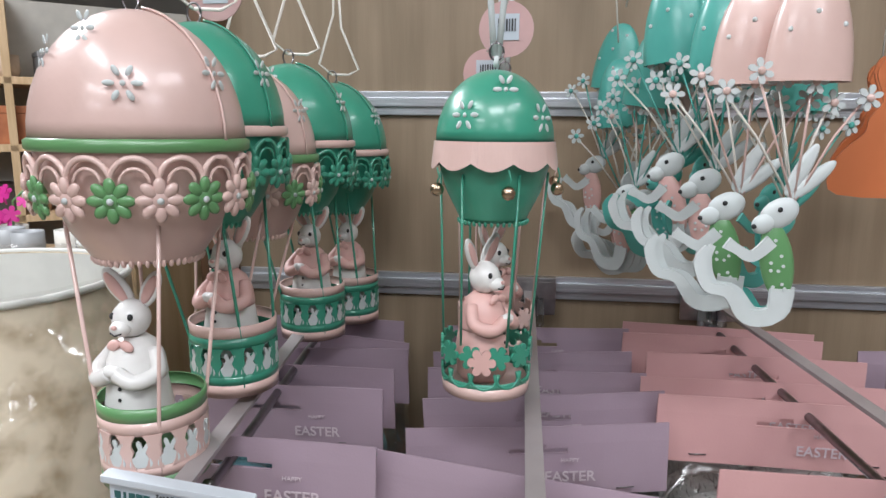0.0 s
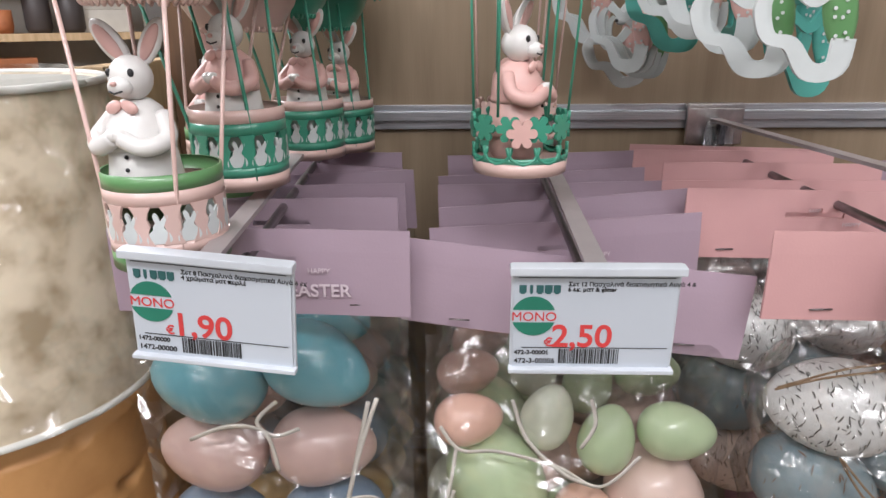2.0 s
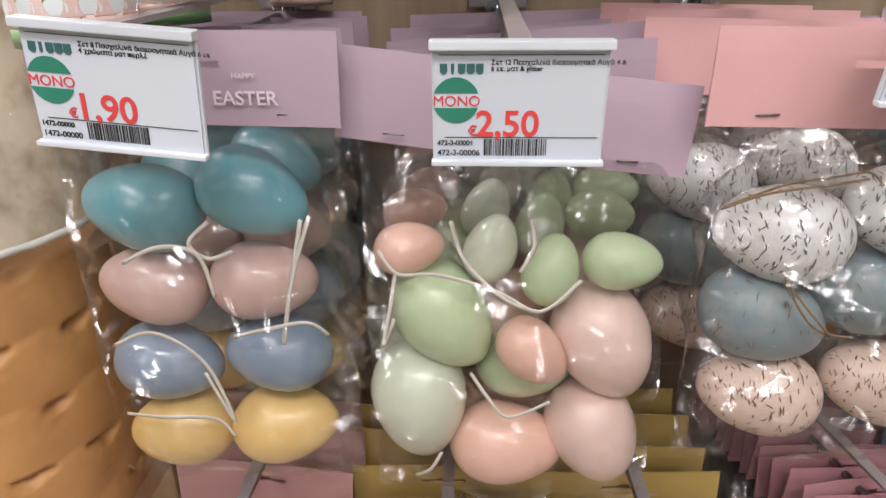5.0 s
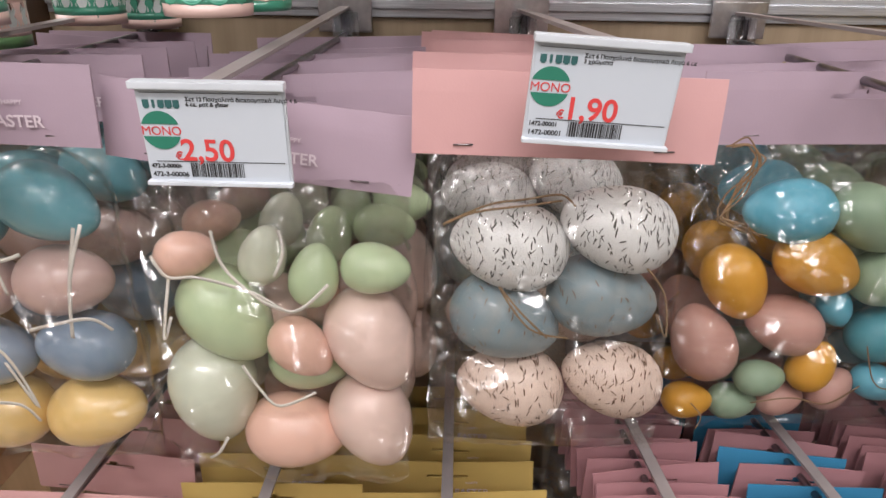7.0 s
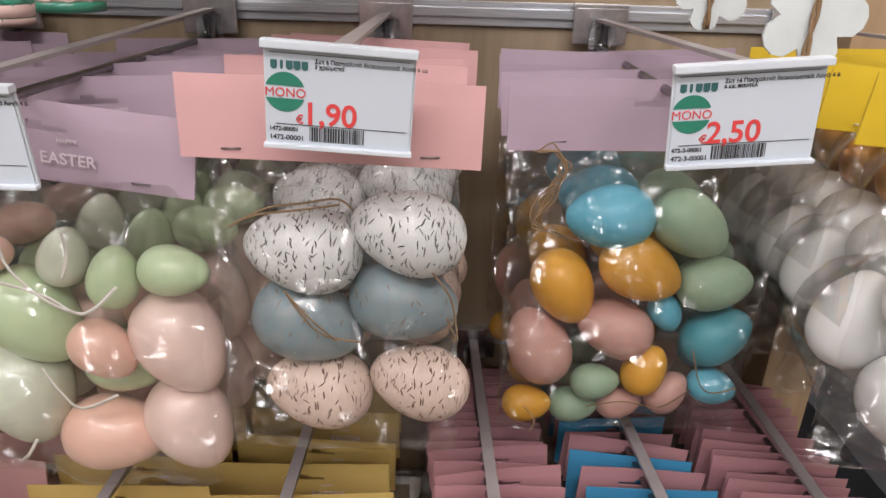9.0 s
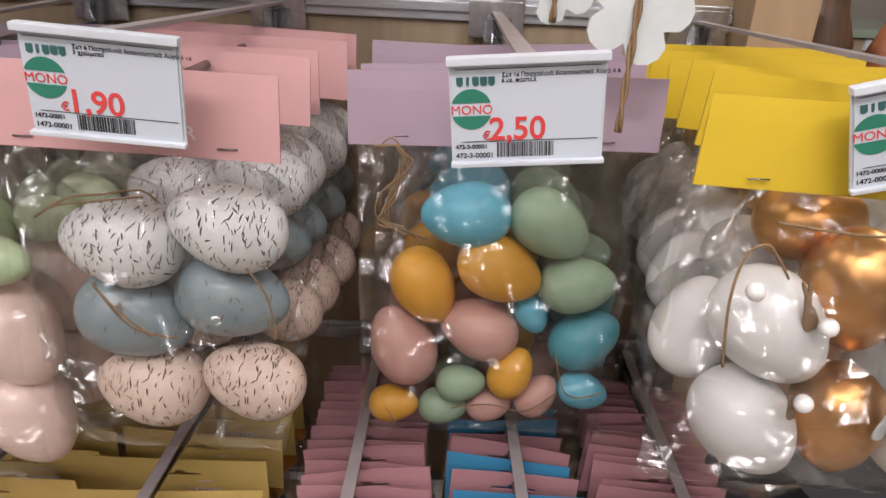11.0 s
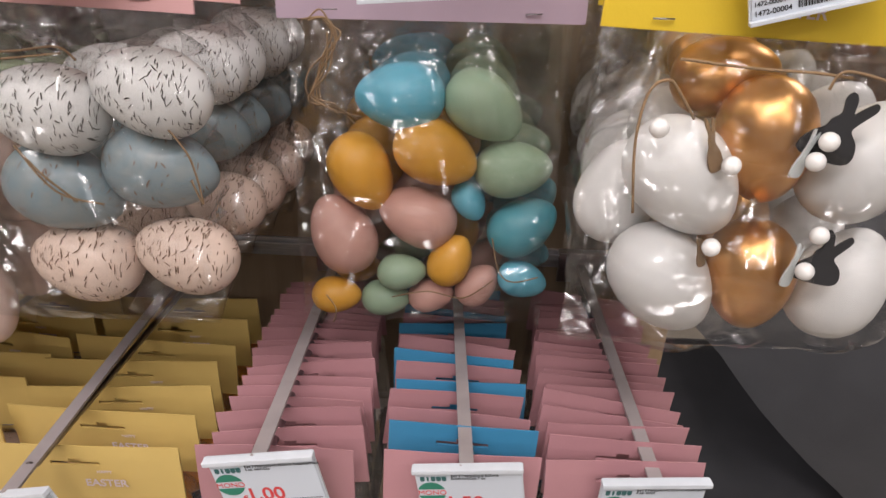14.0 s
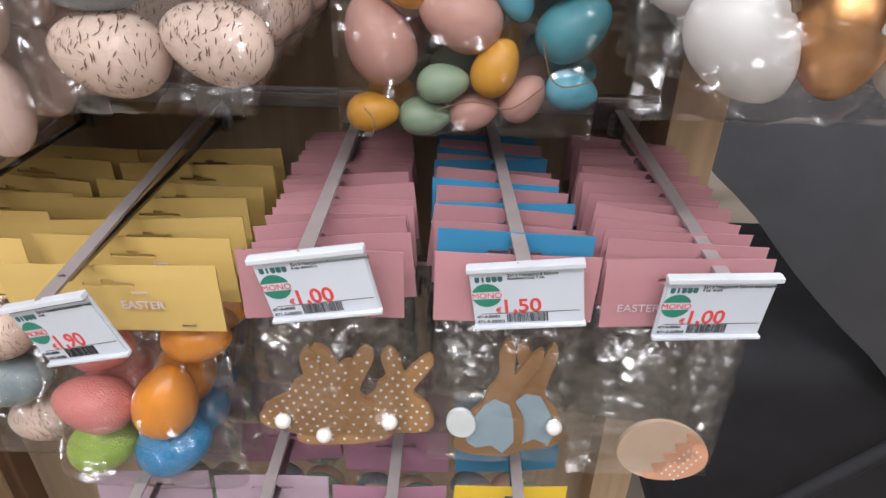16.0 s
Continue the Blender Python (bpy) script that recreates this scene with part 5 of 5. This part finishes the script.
def tin_rabbit(at, coat, canopy, label, turn, skin=None):
    t = thing("tin_rabbit_ornament", at, label, "ornament", "tin rabbit ornaments")
    bm = bmesh.new()
    blob(bm, pose(0, 0, 0, 0, -30, 0), (0.0092, 0.0028, 0.0066), 0)
    blob(bm, pose(-0.0072, -0.001, -0.0046, 0, -30, 0), (0.0052, 0.0027, 0.0044), 0)
    blob(bm, pose(-0.001, -0.0028, 0.002), (0.0012, 0.0006, 0.0012), 2, 8, 6)
    blob(bm, pose(-0.0115, -0.002, -0.0056), (0.0013, 0.0012, 0.0012), 2, 8, 6)
    for e in (42, 62):
        blob(bm, pose(0.018 * math.cos(radians(e)), 0.001, 0.022 * math.sin(radians(e)), 0, 90 - e, 0), (0.0035, 0.0015, 0.013), 0)
    blob(bm, pose(0.001, 0, -0.022, 0, -12, 0), (0.0076, 0.003, 0.018), 1)
    limb(bm, [(-0.003, -0.002, -0.012), (-0.011, -0.002, -0.019), (-0.018, -0.002, -0.016), (-0.023, -0.002, -0.013)], (0.003, 0.0026, 0.0022, 0.0028), 0.0016)
    for dy, dx in ((-0.0015, 0.0), (0.0025, 0.004)):
        limb(bm, [(0.003 + dx, dy, -0.034), (0.001 + dx, dy, -0.046), (-0.011 + dx, dy, -0.047), (-0.020 + dx, dy, -0.036), (-0.030 + dx, dy, -0.033), (-0.034 + dx, dy, -0.022), (-0.031 + dx, dy, -0.015)], (0.0045, 0.0042, 0.0036, 0.0027, 0.0023, 0.0027, 0.0010), 0.0018)
    part("figure", bm, [skin or WHITE_PAINT, coat, BLACK_INK], t)
    bm = bmesh.new()
    rng = random.Random(9)
    dots(bm, rng, 9, 0.004, 0.014, 0.001, -0.022, -0.0032, 0.0008)
    part("coat_dots", bm, WHITE_PAINT, t)["kind"] = "stuff"
    for k in range(6):
        f = k / 5
        x = -0.028 + 0.058 * f
        z = 0.053 + 0.006 * math.sin(f * 5) + 0.003 * (k % 2)
        part("stem", tube(bmesh.new(), [(0.006, 0.001, 0.004), (0.006 + (x - 0.006) * 0.55, 0.002 * (-1) ** k, 0.034), (x, 0.003 * (-1) ** k, z)], 0.0006, 5), canopy if k % 2 else RIBBON, t)
        d = part("daisy", plate(bmesh.new(), flower(0, 0, 0.0057, 6, 0.2), 0.001), WHITE_PAINT, t)
        d.matrix_basis = pose(x, -0.003 + 0.003 * (-1) ** k, z, 0, 20 * k, 0)
        part("daisy_eye", ball(bmesh.new(), (0, -0.001, 0), (0.0018, 0.001, 0.0018), 0, 8, 6), canopy, d)
    bm = bmesh.new()
    seg, n = 20, 8
    rows = []
    for i in range(n + 1):
        a = math.pi / 2 * i / n
        rows.append([bm.verts.new((0.006 + 0.0185 * math.cos(b) * math.cos(a) ** 0.9, 0.010 * math.sin(b) * math.cos(a), 0.057 + 0.047 * math.sin(a))) for b in (2 * math.pi * k / seg for k in range(seg))])
    for u, v in zip(rows, rows[1:]):
        for k in range(seg):
            bm.faces.new((u[k], u[(k + 1) % seg], v[(k + 1) % seg], v[k]))
    bmesh.ops.remove_doubles(bm, verts=bm.verts, dist=1e-5)
    part("canopy", bm, canopy, t, "", True)
    bm = bmesh.new()
    for dx, dz in ((-0.006, 0.078), (0.004, 0.085), (0.016, 0.080), (0.0, 0.098), (0.012, 0.095)):
        a = math.asin(max(-1, min(1, (dz - 0.057) / 0.047)))
        u = max(-0.98, min(0.98, (dx - 0.006) / (0.0185 * math.cos(a) ** 0.9)))
        blob(bm, pose(dx, -0.010 * math.sqrt(1 - u * u) * math.cos(a) - 0.0002, dz), (0.0011, 0.0005, 0.0011), 0, 8, 6)
    part("canopy_dots", bm, WHITE_PAINT, t)["kind"] = "stuff"
    part("hanger", tube(bmesh.new(), [(0.006, 0, 0.115), (0.006, 0, 1.60 - at[2])], 0.0006, 5), RIBBON, t)
    t.rotation_euler = (0, 0, radians(turn))
    return t


r1 = tin_rabbit((0.117, 0.325, 1.411), TIN_LEAF, TIN_PINK, "tin rabbit in green coat hanging from pink flower canopy", 5)
r2 = tin_rabbit((0.101, 0.348, 1.411), TIN_LEAF, TIN_PINK, "tin rabbit in green coat behind another one", -8)
r3 = tin_rabbit((0.100, 0.385, 1.420), RESIN_PINK, TIN_TURQUOISE, "tin rabbit in pink coat hanging from turquoise canopy", -15)
r4 = tin_rabbit((0.136, 0.372, 1.400), TIN_TURQUOISE, TIN_TURQUOISE, "turquoise tin rabbit hanging behind white ones", 20, TIN_TURQUOISE)
for x, y, z, src, turn in ((0.088, 0.415, 1.427, r3, -25), (0.094, 0.445, 1.418, r4, -5), (0.140, 0.40, 1.412, r4, 30), (0.085, 0.48, 1.40, r2, -20), (0.075, 0.515, 1.392, r3, 10), (0.110, 0.43, 1.425, r4, 40), (0.072, 0.46, 1.405, r3, -40), (0.11, 0.50, 1.43, r3, 15), (0.06, 0.54, 1.42, r3, -30)):
    copy_thing(src, pose(x, y, z, 0, (-1) ** int(y * 100) * 6, turn))
for k in range(4):
    t = thing("tin_rabbit_ornament", (0.212 + 0.012 * k, 0.43 + 0.03 * k, 1.455 + 0.004 * (k % 2)), "orange tin rabbit silhouette hanging on the board", "ornament", "orange tin rabbits")
    part("figure", plate(bmesh.new(), rabbit_outline(0.075), 0.0015, pose(0, 0, -0.045, 0, 0, -12 + 8 * k)), TIN_ORANGE, t)
    part("hanger", tube(bmesh.new(), [(0, 0, 0.025), (0.001, 0, 1.60 - 1.455)], 0.0006, 5), RIBBON, t)
for x in (-0.150, -0.005, 0.10, 0.225):
    hook(x, 1.623, 0.3, 0.262, (x, 0.25, 1.625))

# white felt flower on jute twine
for x, y, z, s, turn in ((0.405, 0.345, 1.330, 0.027, 0), (0.372, 0.40, 1.338, 0.022, 30)):
    t = thing("felt_flower", (x, y, z), "white felt flower hanging on twisted jute twine", "ornament", "felt flowers")
    part("petals", plate(bmesh.new(), flower(0, 0, s, 5, 0.62), 0.002), WHITE_PAINT, t).rotation_euler = (0, radians(turn), 0)
    bm = bmesh.new()
    for ph in (0, math.pi):
        tube(bm, [(0.004 - 0.006 * q + 0.0011 * math.cos(60 * q + ph), -0.003 + 0.0011 * math.sin(60 * q + ph), 0.30 - 0.36 * q if s > 0.025 else 0.28 - 0.30 * q) for q in (k / 60 for k in range(61))], 0.0011, 6)
    part("twine", bm, TWINE, t, "twisted jute twine")


# ---- lamps on the left ----
def lamp_shade(at, r0, r1, h, wrapped, base=False):
    t = thing("table_lamp" if base else "lamp_shade", at, "lamp with marbled paper shade on a carved shell base" if base else "marbled paper lamp shade wrapped in clear film", "lamp", "paper lamps")
    part("shade", lathe(bmesh.new(), [(r0, 0), (r1, h), (r1 - 0.002, h), (r0 - 0.002, 0)], 56, closed=False), SHADE_PAPER, t, "", True)
    part("lining", lathe(bmesh.new(), [(r0 - 0.0025, 0.0), (r1 - 0.0025, h - 0.001)], 56, closed=False), SHADE_WHITE, t, "", True)
    for rr, z in ((r0, 0.001), (r1, h)):
        part("rim", tube(bmesh.new(), arc(lambda q: (rr * math.cos(2 * math.pi * q), rr * math.sin(2 * math.pi * q), z), 57), 0.0022, 6), SHADE_WHITE, t)
    if wrapped:
        bm = bmesh.new()
        rows = []
        for j in range(13):
            row = []
            for k in range(70):
                a = 2 * math.pi * k / 70
                r = r0 + (r1 - r0) * j / 12 + 0.002 + 0.004 * abs(noise.noise(Vector((math.cos(a) * 5, math.sin(a) * 5, j * 0.5))))
                row.append(bm.verts.new((r * math.cos(a), r * math.sin(a), h * 1.03 * j / 12)))
            rows.append(row)
        for u, v in zip(rows, rows[1:]):
            for k in range(70):
                bm.faces.new((u[k], u[(k + 1) % 70], v[(k + 1) % 70], v[k]))
        part("wrapping", bm, WRAP, t, "clear film wrapping", True).visible_shadow = False
    if base:
        bm = bmesh.new()
        rows = []
        nz, na, hb, rb = 70, 150, 0.185, 0.078
        for j in range(nz + 1):
            row = []
            for k in range(na):
                u, v = k / na * 12, j / nz * 4.5
                best = 0
                for row_i in (math.floor(v), math.floor(v) + 1):
                    cu = u - (0.5 if row_i % 2 else 0)
                    du, dv = cu - math.floor(cu) - 0.5, v - row_i + 0.15
                    d = math.hypot(du * 1.05, dv)
                    if d < 0.75 and dv > -0.3:
                        hgt = (0.75 - d) * 0.4 + 0.5 - 0.22 * row_i + 0.22 * v
                        hgt += 0.10 * abs(math.sin(math.atan2(dv, du) * 9)) * min(1, d * 2.2)
                        best = max(best, hgt)
                r = rb + 0.010 * best + 0.004 * math.sin(math.pi * j / nz)
                a = 2 * math.pi * k / na
                row.append(bm.verts.new((r * math.cos(a), r * math.sin(a), -0.20 + hb * j / nz)))
            rows.append(row)
        for u, v in zip(rows, rows[1:]):
            for k in range(na):
                bm.faces.new((u[k], u[(k + 1) % na], v[(k + 1) % na], v[k]))
        bm.faces.new(rows[-1])
        part("carved_base", bm, CARVED, t, "orange-brown wooden base carved with shells", True)
        part("stem", tube(bmesh.new(), [(0, 0, -0.02), (0, 0, 0.03)], 0.012, 12), CARVED, t)
    return t


lamp_shade((-0.318, 0.365, 1.190), 0.094, 0.086, 0.168, True, True)
lamp_shade((-0.380, 0.67, 1.165), 0.076, 0.068, 0.165, True)
lamp_shade((-0.56, 1.02, 1.165), 0.072, 0.066, 0.160, False)


def table(at, w, d, h, mat, label, legs=True):
    t = thing("display_table", at, label, "table")
    part("top", box(bmesh.new(), (0, 0, h - 0.015), (w, d, 0.03), 0.003), mat, t)
    for sx in (-1, 1):
        for sy in (-1, 1):
            part("leg", box(bmesh.new(), (sx * (w / 2 - 0.04), sy * (d / 2 - 0.04), h / 2 - 0.015), (0.05, 0.05, h - 0.03), 0.003), mat, t)
    part("apron", box(bmesh.new(), (0, -d / 2 + 0.03, h - 0.09), (w - 0.1, 0.02, 0.12)), mat, t)
    return t


table((-0.52, 0.33, 0), 0.56, 0.36, 0.990, LIGHT_WOOD, "light wood display table holding a lamp")
table((-0.585, 0.93, 0), 0.57, 0.68, 1.165, LIGHT_WOOD, "tall light wood display table holding lamp shades")
bm = box(bmesh.new(), (-0.285, 0.53, 0.68), (0.02, 0.13, 1.36), 0.001)
tagged(part("trim_panel", bm, LIGHT_WOOD), "light wood side panel of the display stand", "trim", kind="structure")


# ---- far shelves of the shop ----
def goods(at, kind, s, mat, turn=0):
    names = {"box": "gift_box", "jar": "glass_jar", "cup": "mug", "bottle": "bottle", "frame": "picture_frame"}
    words = {"box": "plain %s box standing on a shop shelf", "jar": "%s lidded jar standing on a shop shelf", "cup": "%s mug standing on a shop table", "bottle": "%s bottle standing on a shop shelf", "frame": "%s frame leaning on a shop shelf"}
    t = thing(names[kind], at, words[kind] % mat.name.split("_")[0], names[kind].replace("_", " "), "goods on far shelves")
    t.rotation_euler = (0, 0, radians(turn))
    if kind == "box":
        part("body", box(bmesh.new(), (0, 0, s[2] * 0.4), (s[0], s[1], s[2] * 0.8), 0.004), mat, t)
        part("lid", box(bmesh.new(), (0, 0, s[2] * 0.9), (s[0] * 1.03, s[1] * 1.03, s[2] * 0.2), 0.003), mat, t)
    elif kind == "jar":
        part("body", lathe(bmesh.new(), [(s[0] * 0.4, 0), (s[0] * 0.5, s[2] * 0.1), (s[0] * 0.5, s[2] * 0.7), (s[0] * 0.36, s[2] * 0.82)], 20), mat, t, "", True)
        part("lid", lathe(bmesh.new(), [(s[0] * 0.4, s[2] * 0.82), (s[0] * 0.4, s[2] * 0.94), (s[0] * 0.1, s[2])], 20), BOX_GREY, t, "", True)
    elif kind == "cup":
        part("body", lathe(bmesh.new(), [(s[0] * 0.42, 0), (s[0] * 0.5, s[2] * 0.3), (s[0] * 0.5, s[2]), (s[0] * 0.45, s[2]), (s[0] * 0.44, s[2] * 0.1)], 24), mat, t, "", True)
    elif kind == "bottle":
        part("body", lathe(bmesh.new(), [(s[0] * 0.5, 0), (s[0] * 0.5, s[2] * 0.6), (s[0] * 0.2, s[2] * 0.78), (s[0] * 0.18, s[2])], 18), mat, t, "", True)
    else:
        part("border", box(bmesh.new(), (0, 0, s[2] / 2), (s[0], 0.02, s[2]), 0.004), mat, t)
        part("picture", box(bmesh.new(), (0, -0.011, s[2] / 2), (s[0] * 0.8, 0.004, s[2] * 0.8)), BOX_GREY, t)
    return t


def shelf_unit(at, turn, w, levels, mat, seed, label):
    t = thing("shelf_unit", at, label, "shelf", "far shelf units")
    t.rotation_euler = (0, 0, radians(turn))
    top = levels[-1] + 0.35
    for sx in (-1, 0, 1):
        part("upright", box(bmesh.new(), (sx * (w / 2 - 0.015), 0, top / 2), (0.03, 0.38, top), 0.002), mat, t)
    part("back_panel", box(bmesh.new(), (0, 0.18, top / 2), (w, 0.02, top)), BOX_WHITE if seed % 2 else mat, t)
    rng = random.Random(seed)
    m = pose(*at, 0, 0, turn)
    for z in levels:
        part("shelf", box(bmesh.new(), (0, -0.01, z - 0.015), (w - 0.02, 0.36, 0.03), 0.002), mat, t)
        x = -w / 2 + 0.12
        while x < w / 2 - 0.12:
            kind = rng.choice(("box", "jar", "bottle", "box", "frame", "cup"))
            s = {"box": (rng.uniform(0.1, 0.2), 0.16, rng.uniform(0.07, 0.2)), "jar": (0.10, 0.1, rng.uniform(0.12, 0.2)), "bottle": (0.08, 0.08, rng.uniform(0.18, 0.26)), "frame": (0.16, 0.02, 0.2), "cup": (0.09, 0.09, 0.09)}[kind]
            p = m @ Vector((x, rng.uniform(-0.1, 0.02), z))
            goods(p, kind, s, rng.choice((BOX_WHITE, BOX_WHITE, BOX_BEIGE, BOX_GREY, BOX_DARK, PALE_WOOD, TERRACOTTA)), turn + rng.uniform(-8, 8))
            x += s[0] + rng.uniform(0.02, 0.07)
    return t


shelf_unit((-2.15, 2.7, 0), 38, 2.4, (0.72, 1.07, 1.36, 1.63), LIGHT_WOOD, 3, "light wood shop shelving filled with small goods")
shelf_unit((-3.6, 5.4, 0), 30, 3.0, (0.5, 0.95, 1.4, 1.85), LIGHT_WOOD, 4, "distant light wood shelving with assorted household goods")
table((-1.30, 1.85, 0), 0.9, 0.5, 1.04, LIGHT_WOOD, "light wood table with grey mugs")
for k in range(7):
    goods((-1.62 + 0.10 * k, 1.80 + 0.05 * (k % 2), 1.04), "cup", (0.088, 0.088, 0.095), BOX_GREY if k % 3 else BOX_WHITE)
t = thing("orchid", (-1.62, 1.99, 1.04), "magenta orchid blossoms in a small pot", "plant")
part("pot", lathe(bmesh.new(), [(0.035, 0), (0.045, 0.08), (0.04, 0.08), (0.03, 0.01)], 20), BOX_WHITE, t, "", True)
part("stem", tube(bmesh.new(), [(0, 0, 0.06), (0.01, 0, 0.16), (0.06, 0, 0.2)], 0.004, 6), TIN_LEAF, t)
rng = random.Random(5)
for k in range(14):
    f = part("blossom", plate(bmesh.new(), flower(0, 0, rng.uniform(0.02, 0.032), 5, 0.4), 0.003), MAGENTA, t)
    f.matrix_basis = pose(rng.uniform(-0.08, 0.10), rng.uniform(-0.03, 0.03), rng.uniform(0.10, 0.2), rng.uniform(-30, 30), rng.uniform(0, 70), rng.uniform(-40, 40))

# right side: brown pottery on a dark stand, a glass-topped case behind
t = table((1.45, 2.0, 0), 0.9, 0.5, 1.02, DARK_WOOD, "dark wood stand holding terracotta pots")
for x, y, s, mat in ((1.16, 1.86, 1.0, TERRACOTTA), (1.30, 1.95, 1.25, DARK_WOOD), (1.48, 1.9, 1.1, TERRACOTTA), (1.68, 1.95, 1.0, DARK_WOOD)):
    t = thing("vase", (x, y, 1.02), "%s vase with a narrow neck on a stand" % ("terracotta" if mat is TERRACOTTA else "dark brown"), "vase", "brown vases")
    part("body", lathe(bmesh.new(), [(0.04 * s, 0), (0.062 * s, 0.05 * s), (0.065 * s, 0.12 * s), (0.04 * s, 0.19 * s), (0.035 * s, 0.23 * s), (0.045 * s, 0.26 * s), (0.036 * s, 0.26 * s), (0.028 * s, 0.2 * s)], 28), mat, t, "", True)
t = thing("glass_case", (2.45, 3.0, 0), "beige display case with a greenish glass top", "display case")
part("body", box(bmesh.new(), (0, 0, 0.56), (1.5, 0.6, 1.12), 0.005), BOX_BEIGE, t)
part("glass_top", box(bmesh.new(), (0, 0, 1.14), (1.56, 0.66, 0.03), 0.004), GLASS_GREEN, t)
for k in range(6):
    part("clip", box(bmesh.new(), (-0.6 + 0.24 * k, -0.31, 1.10), (0.03, 0.02, 0.04), 0.003), WHITE_PLASTIC, t)

# pushchair standing beside the stand
t = thing("pushchair", (0.98, 0.86, 0), "grey fabric pushchair with hood up on black frame", "pushchair")
bm = bmesh.new()
rows = []
for i in range(25):
    u = i / 24
    ang = radians(44 + 130 * u)
    row = []
    for k in range(29):
        b = math.pi * k / 28
        ca, sa = math.cos(ang), math.sin(ang)
        r = 0.48 + 0.012 * math.sin(u * math.pi * 4) ** 2
        rad = Vector((-ca * r * math.sin(b) ** 0.7, -0.24 * math.cos(b), sa * r * math.sin(b) ** 0.7))
        row.append(bm.verts.new(rad + Vector((-0.02, 0, 0.58)) + 0.006 * noise.noise(rad * 9) * Vector((1, 1, 1))))
    rows.append(row)
for u, v in zip(rows, rows[1:]):
    for k in range(28):
        bm.faces.new((u[k], u[k + 1], v[k + 1], v[k]))
part("hood", bm, FABRIC, t, "grey padded fabric hood", True)
bm = box(bmesh.new(), (0.0, 0.0, 0.40), (0.56, 0.40, 0.44), 0.08)
part("seat", bm, BLACK_FABRIC, t, "black fabric seat", True)
for sy in (-1, 1):
    part("frame_tube", tube(bmesh.new(), [(-0.36, sy * 0.25, 0.10), (-0.10, sy * 0.25, 0.40), (0.10, sy * 0.25, 0.62), (0.42, sy * 0.25, 0.98)], 0.012, 8), BLACK_FABRIC, t, "", True)
    for sx in (-0.36, 0.30):
        w = part("wheel", lathe(bmesh.new(), [(0.05, -0.015), (0.10, -0.018), (0.10, 0.018), (0.05, 0.015)], 24), BLACK_FABRIC, t, "", True)
        w.matrix_basis = pose(sx, sy * 0.25, 0.10, 90, 0, 0)
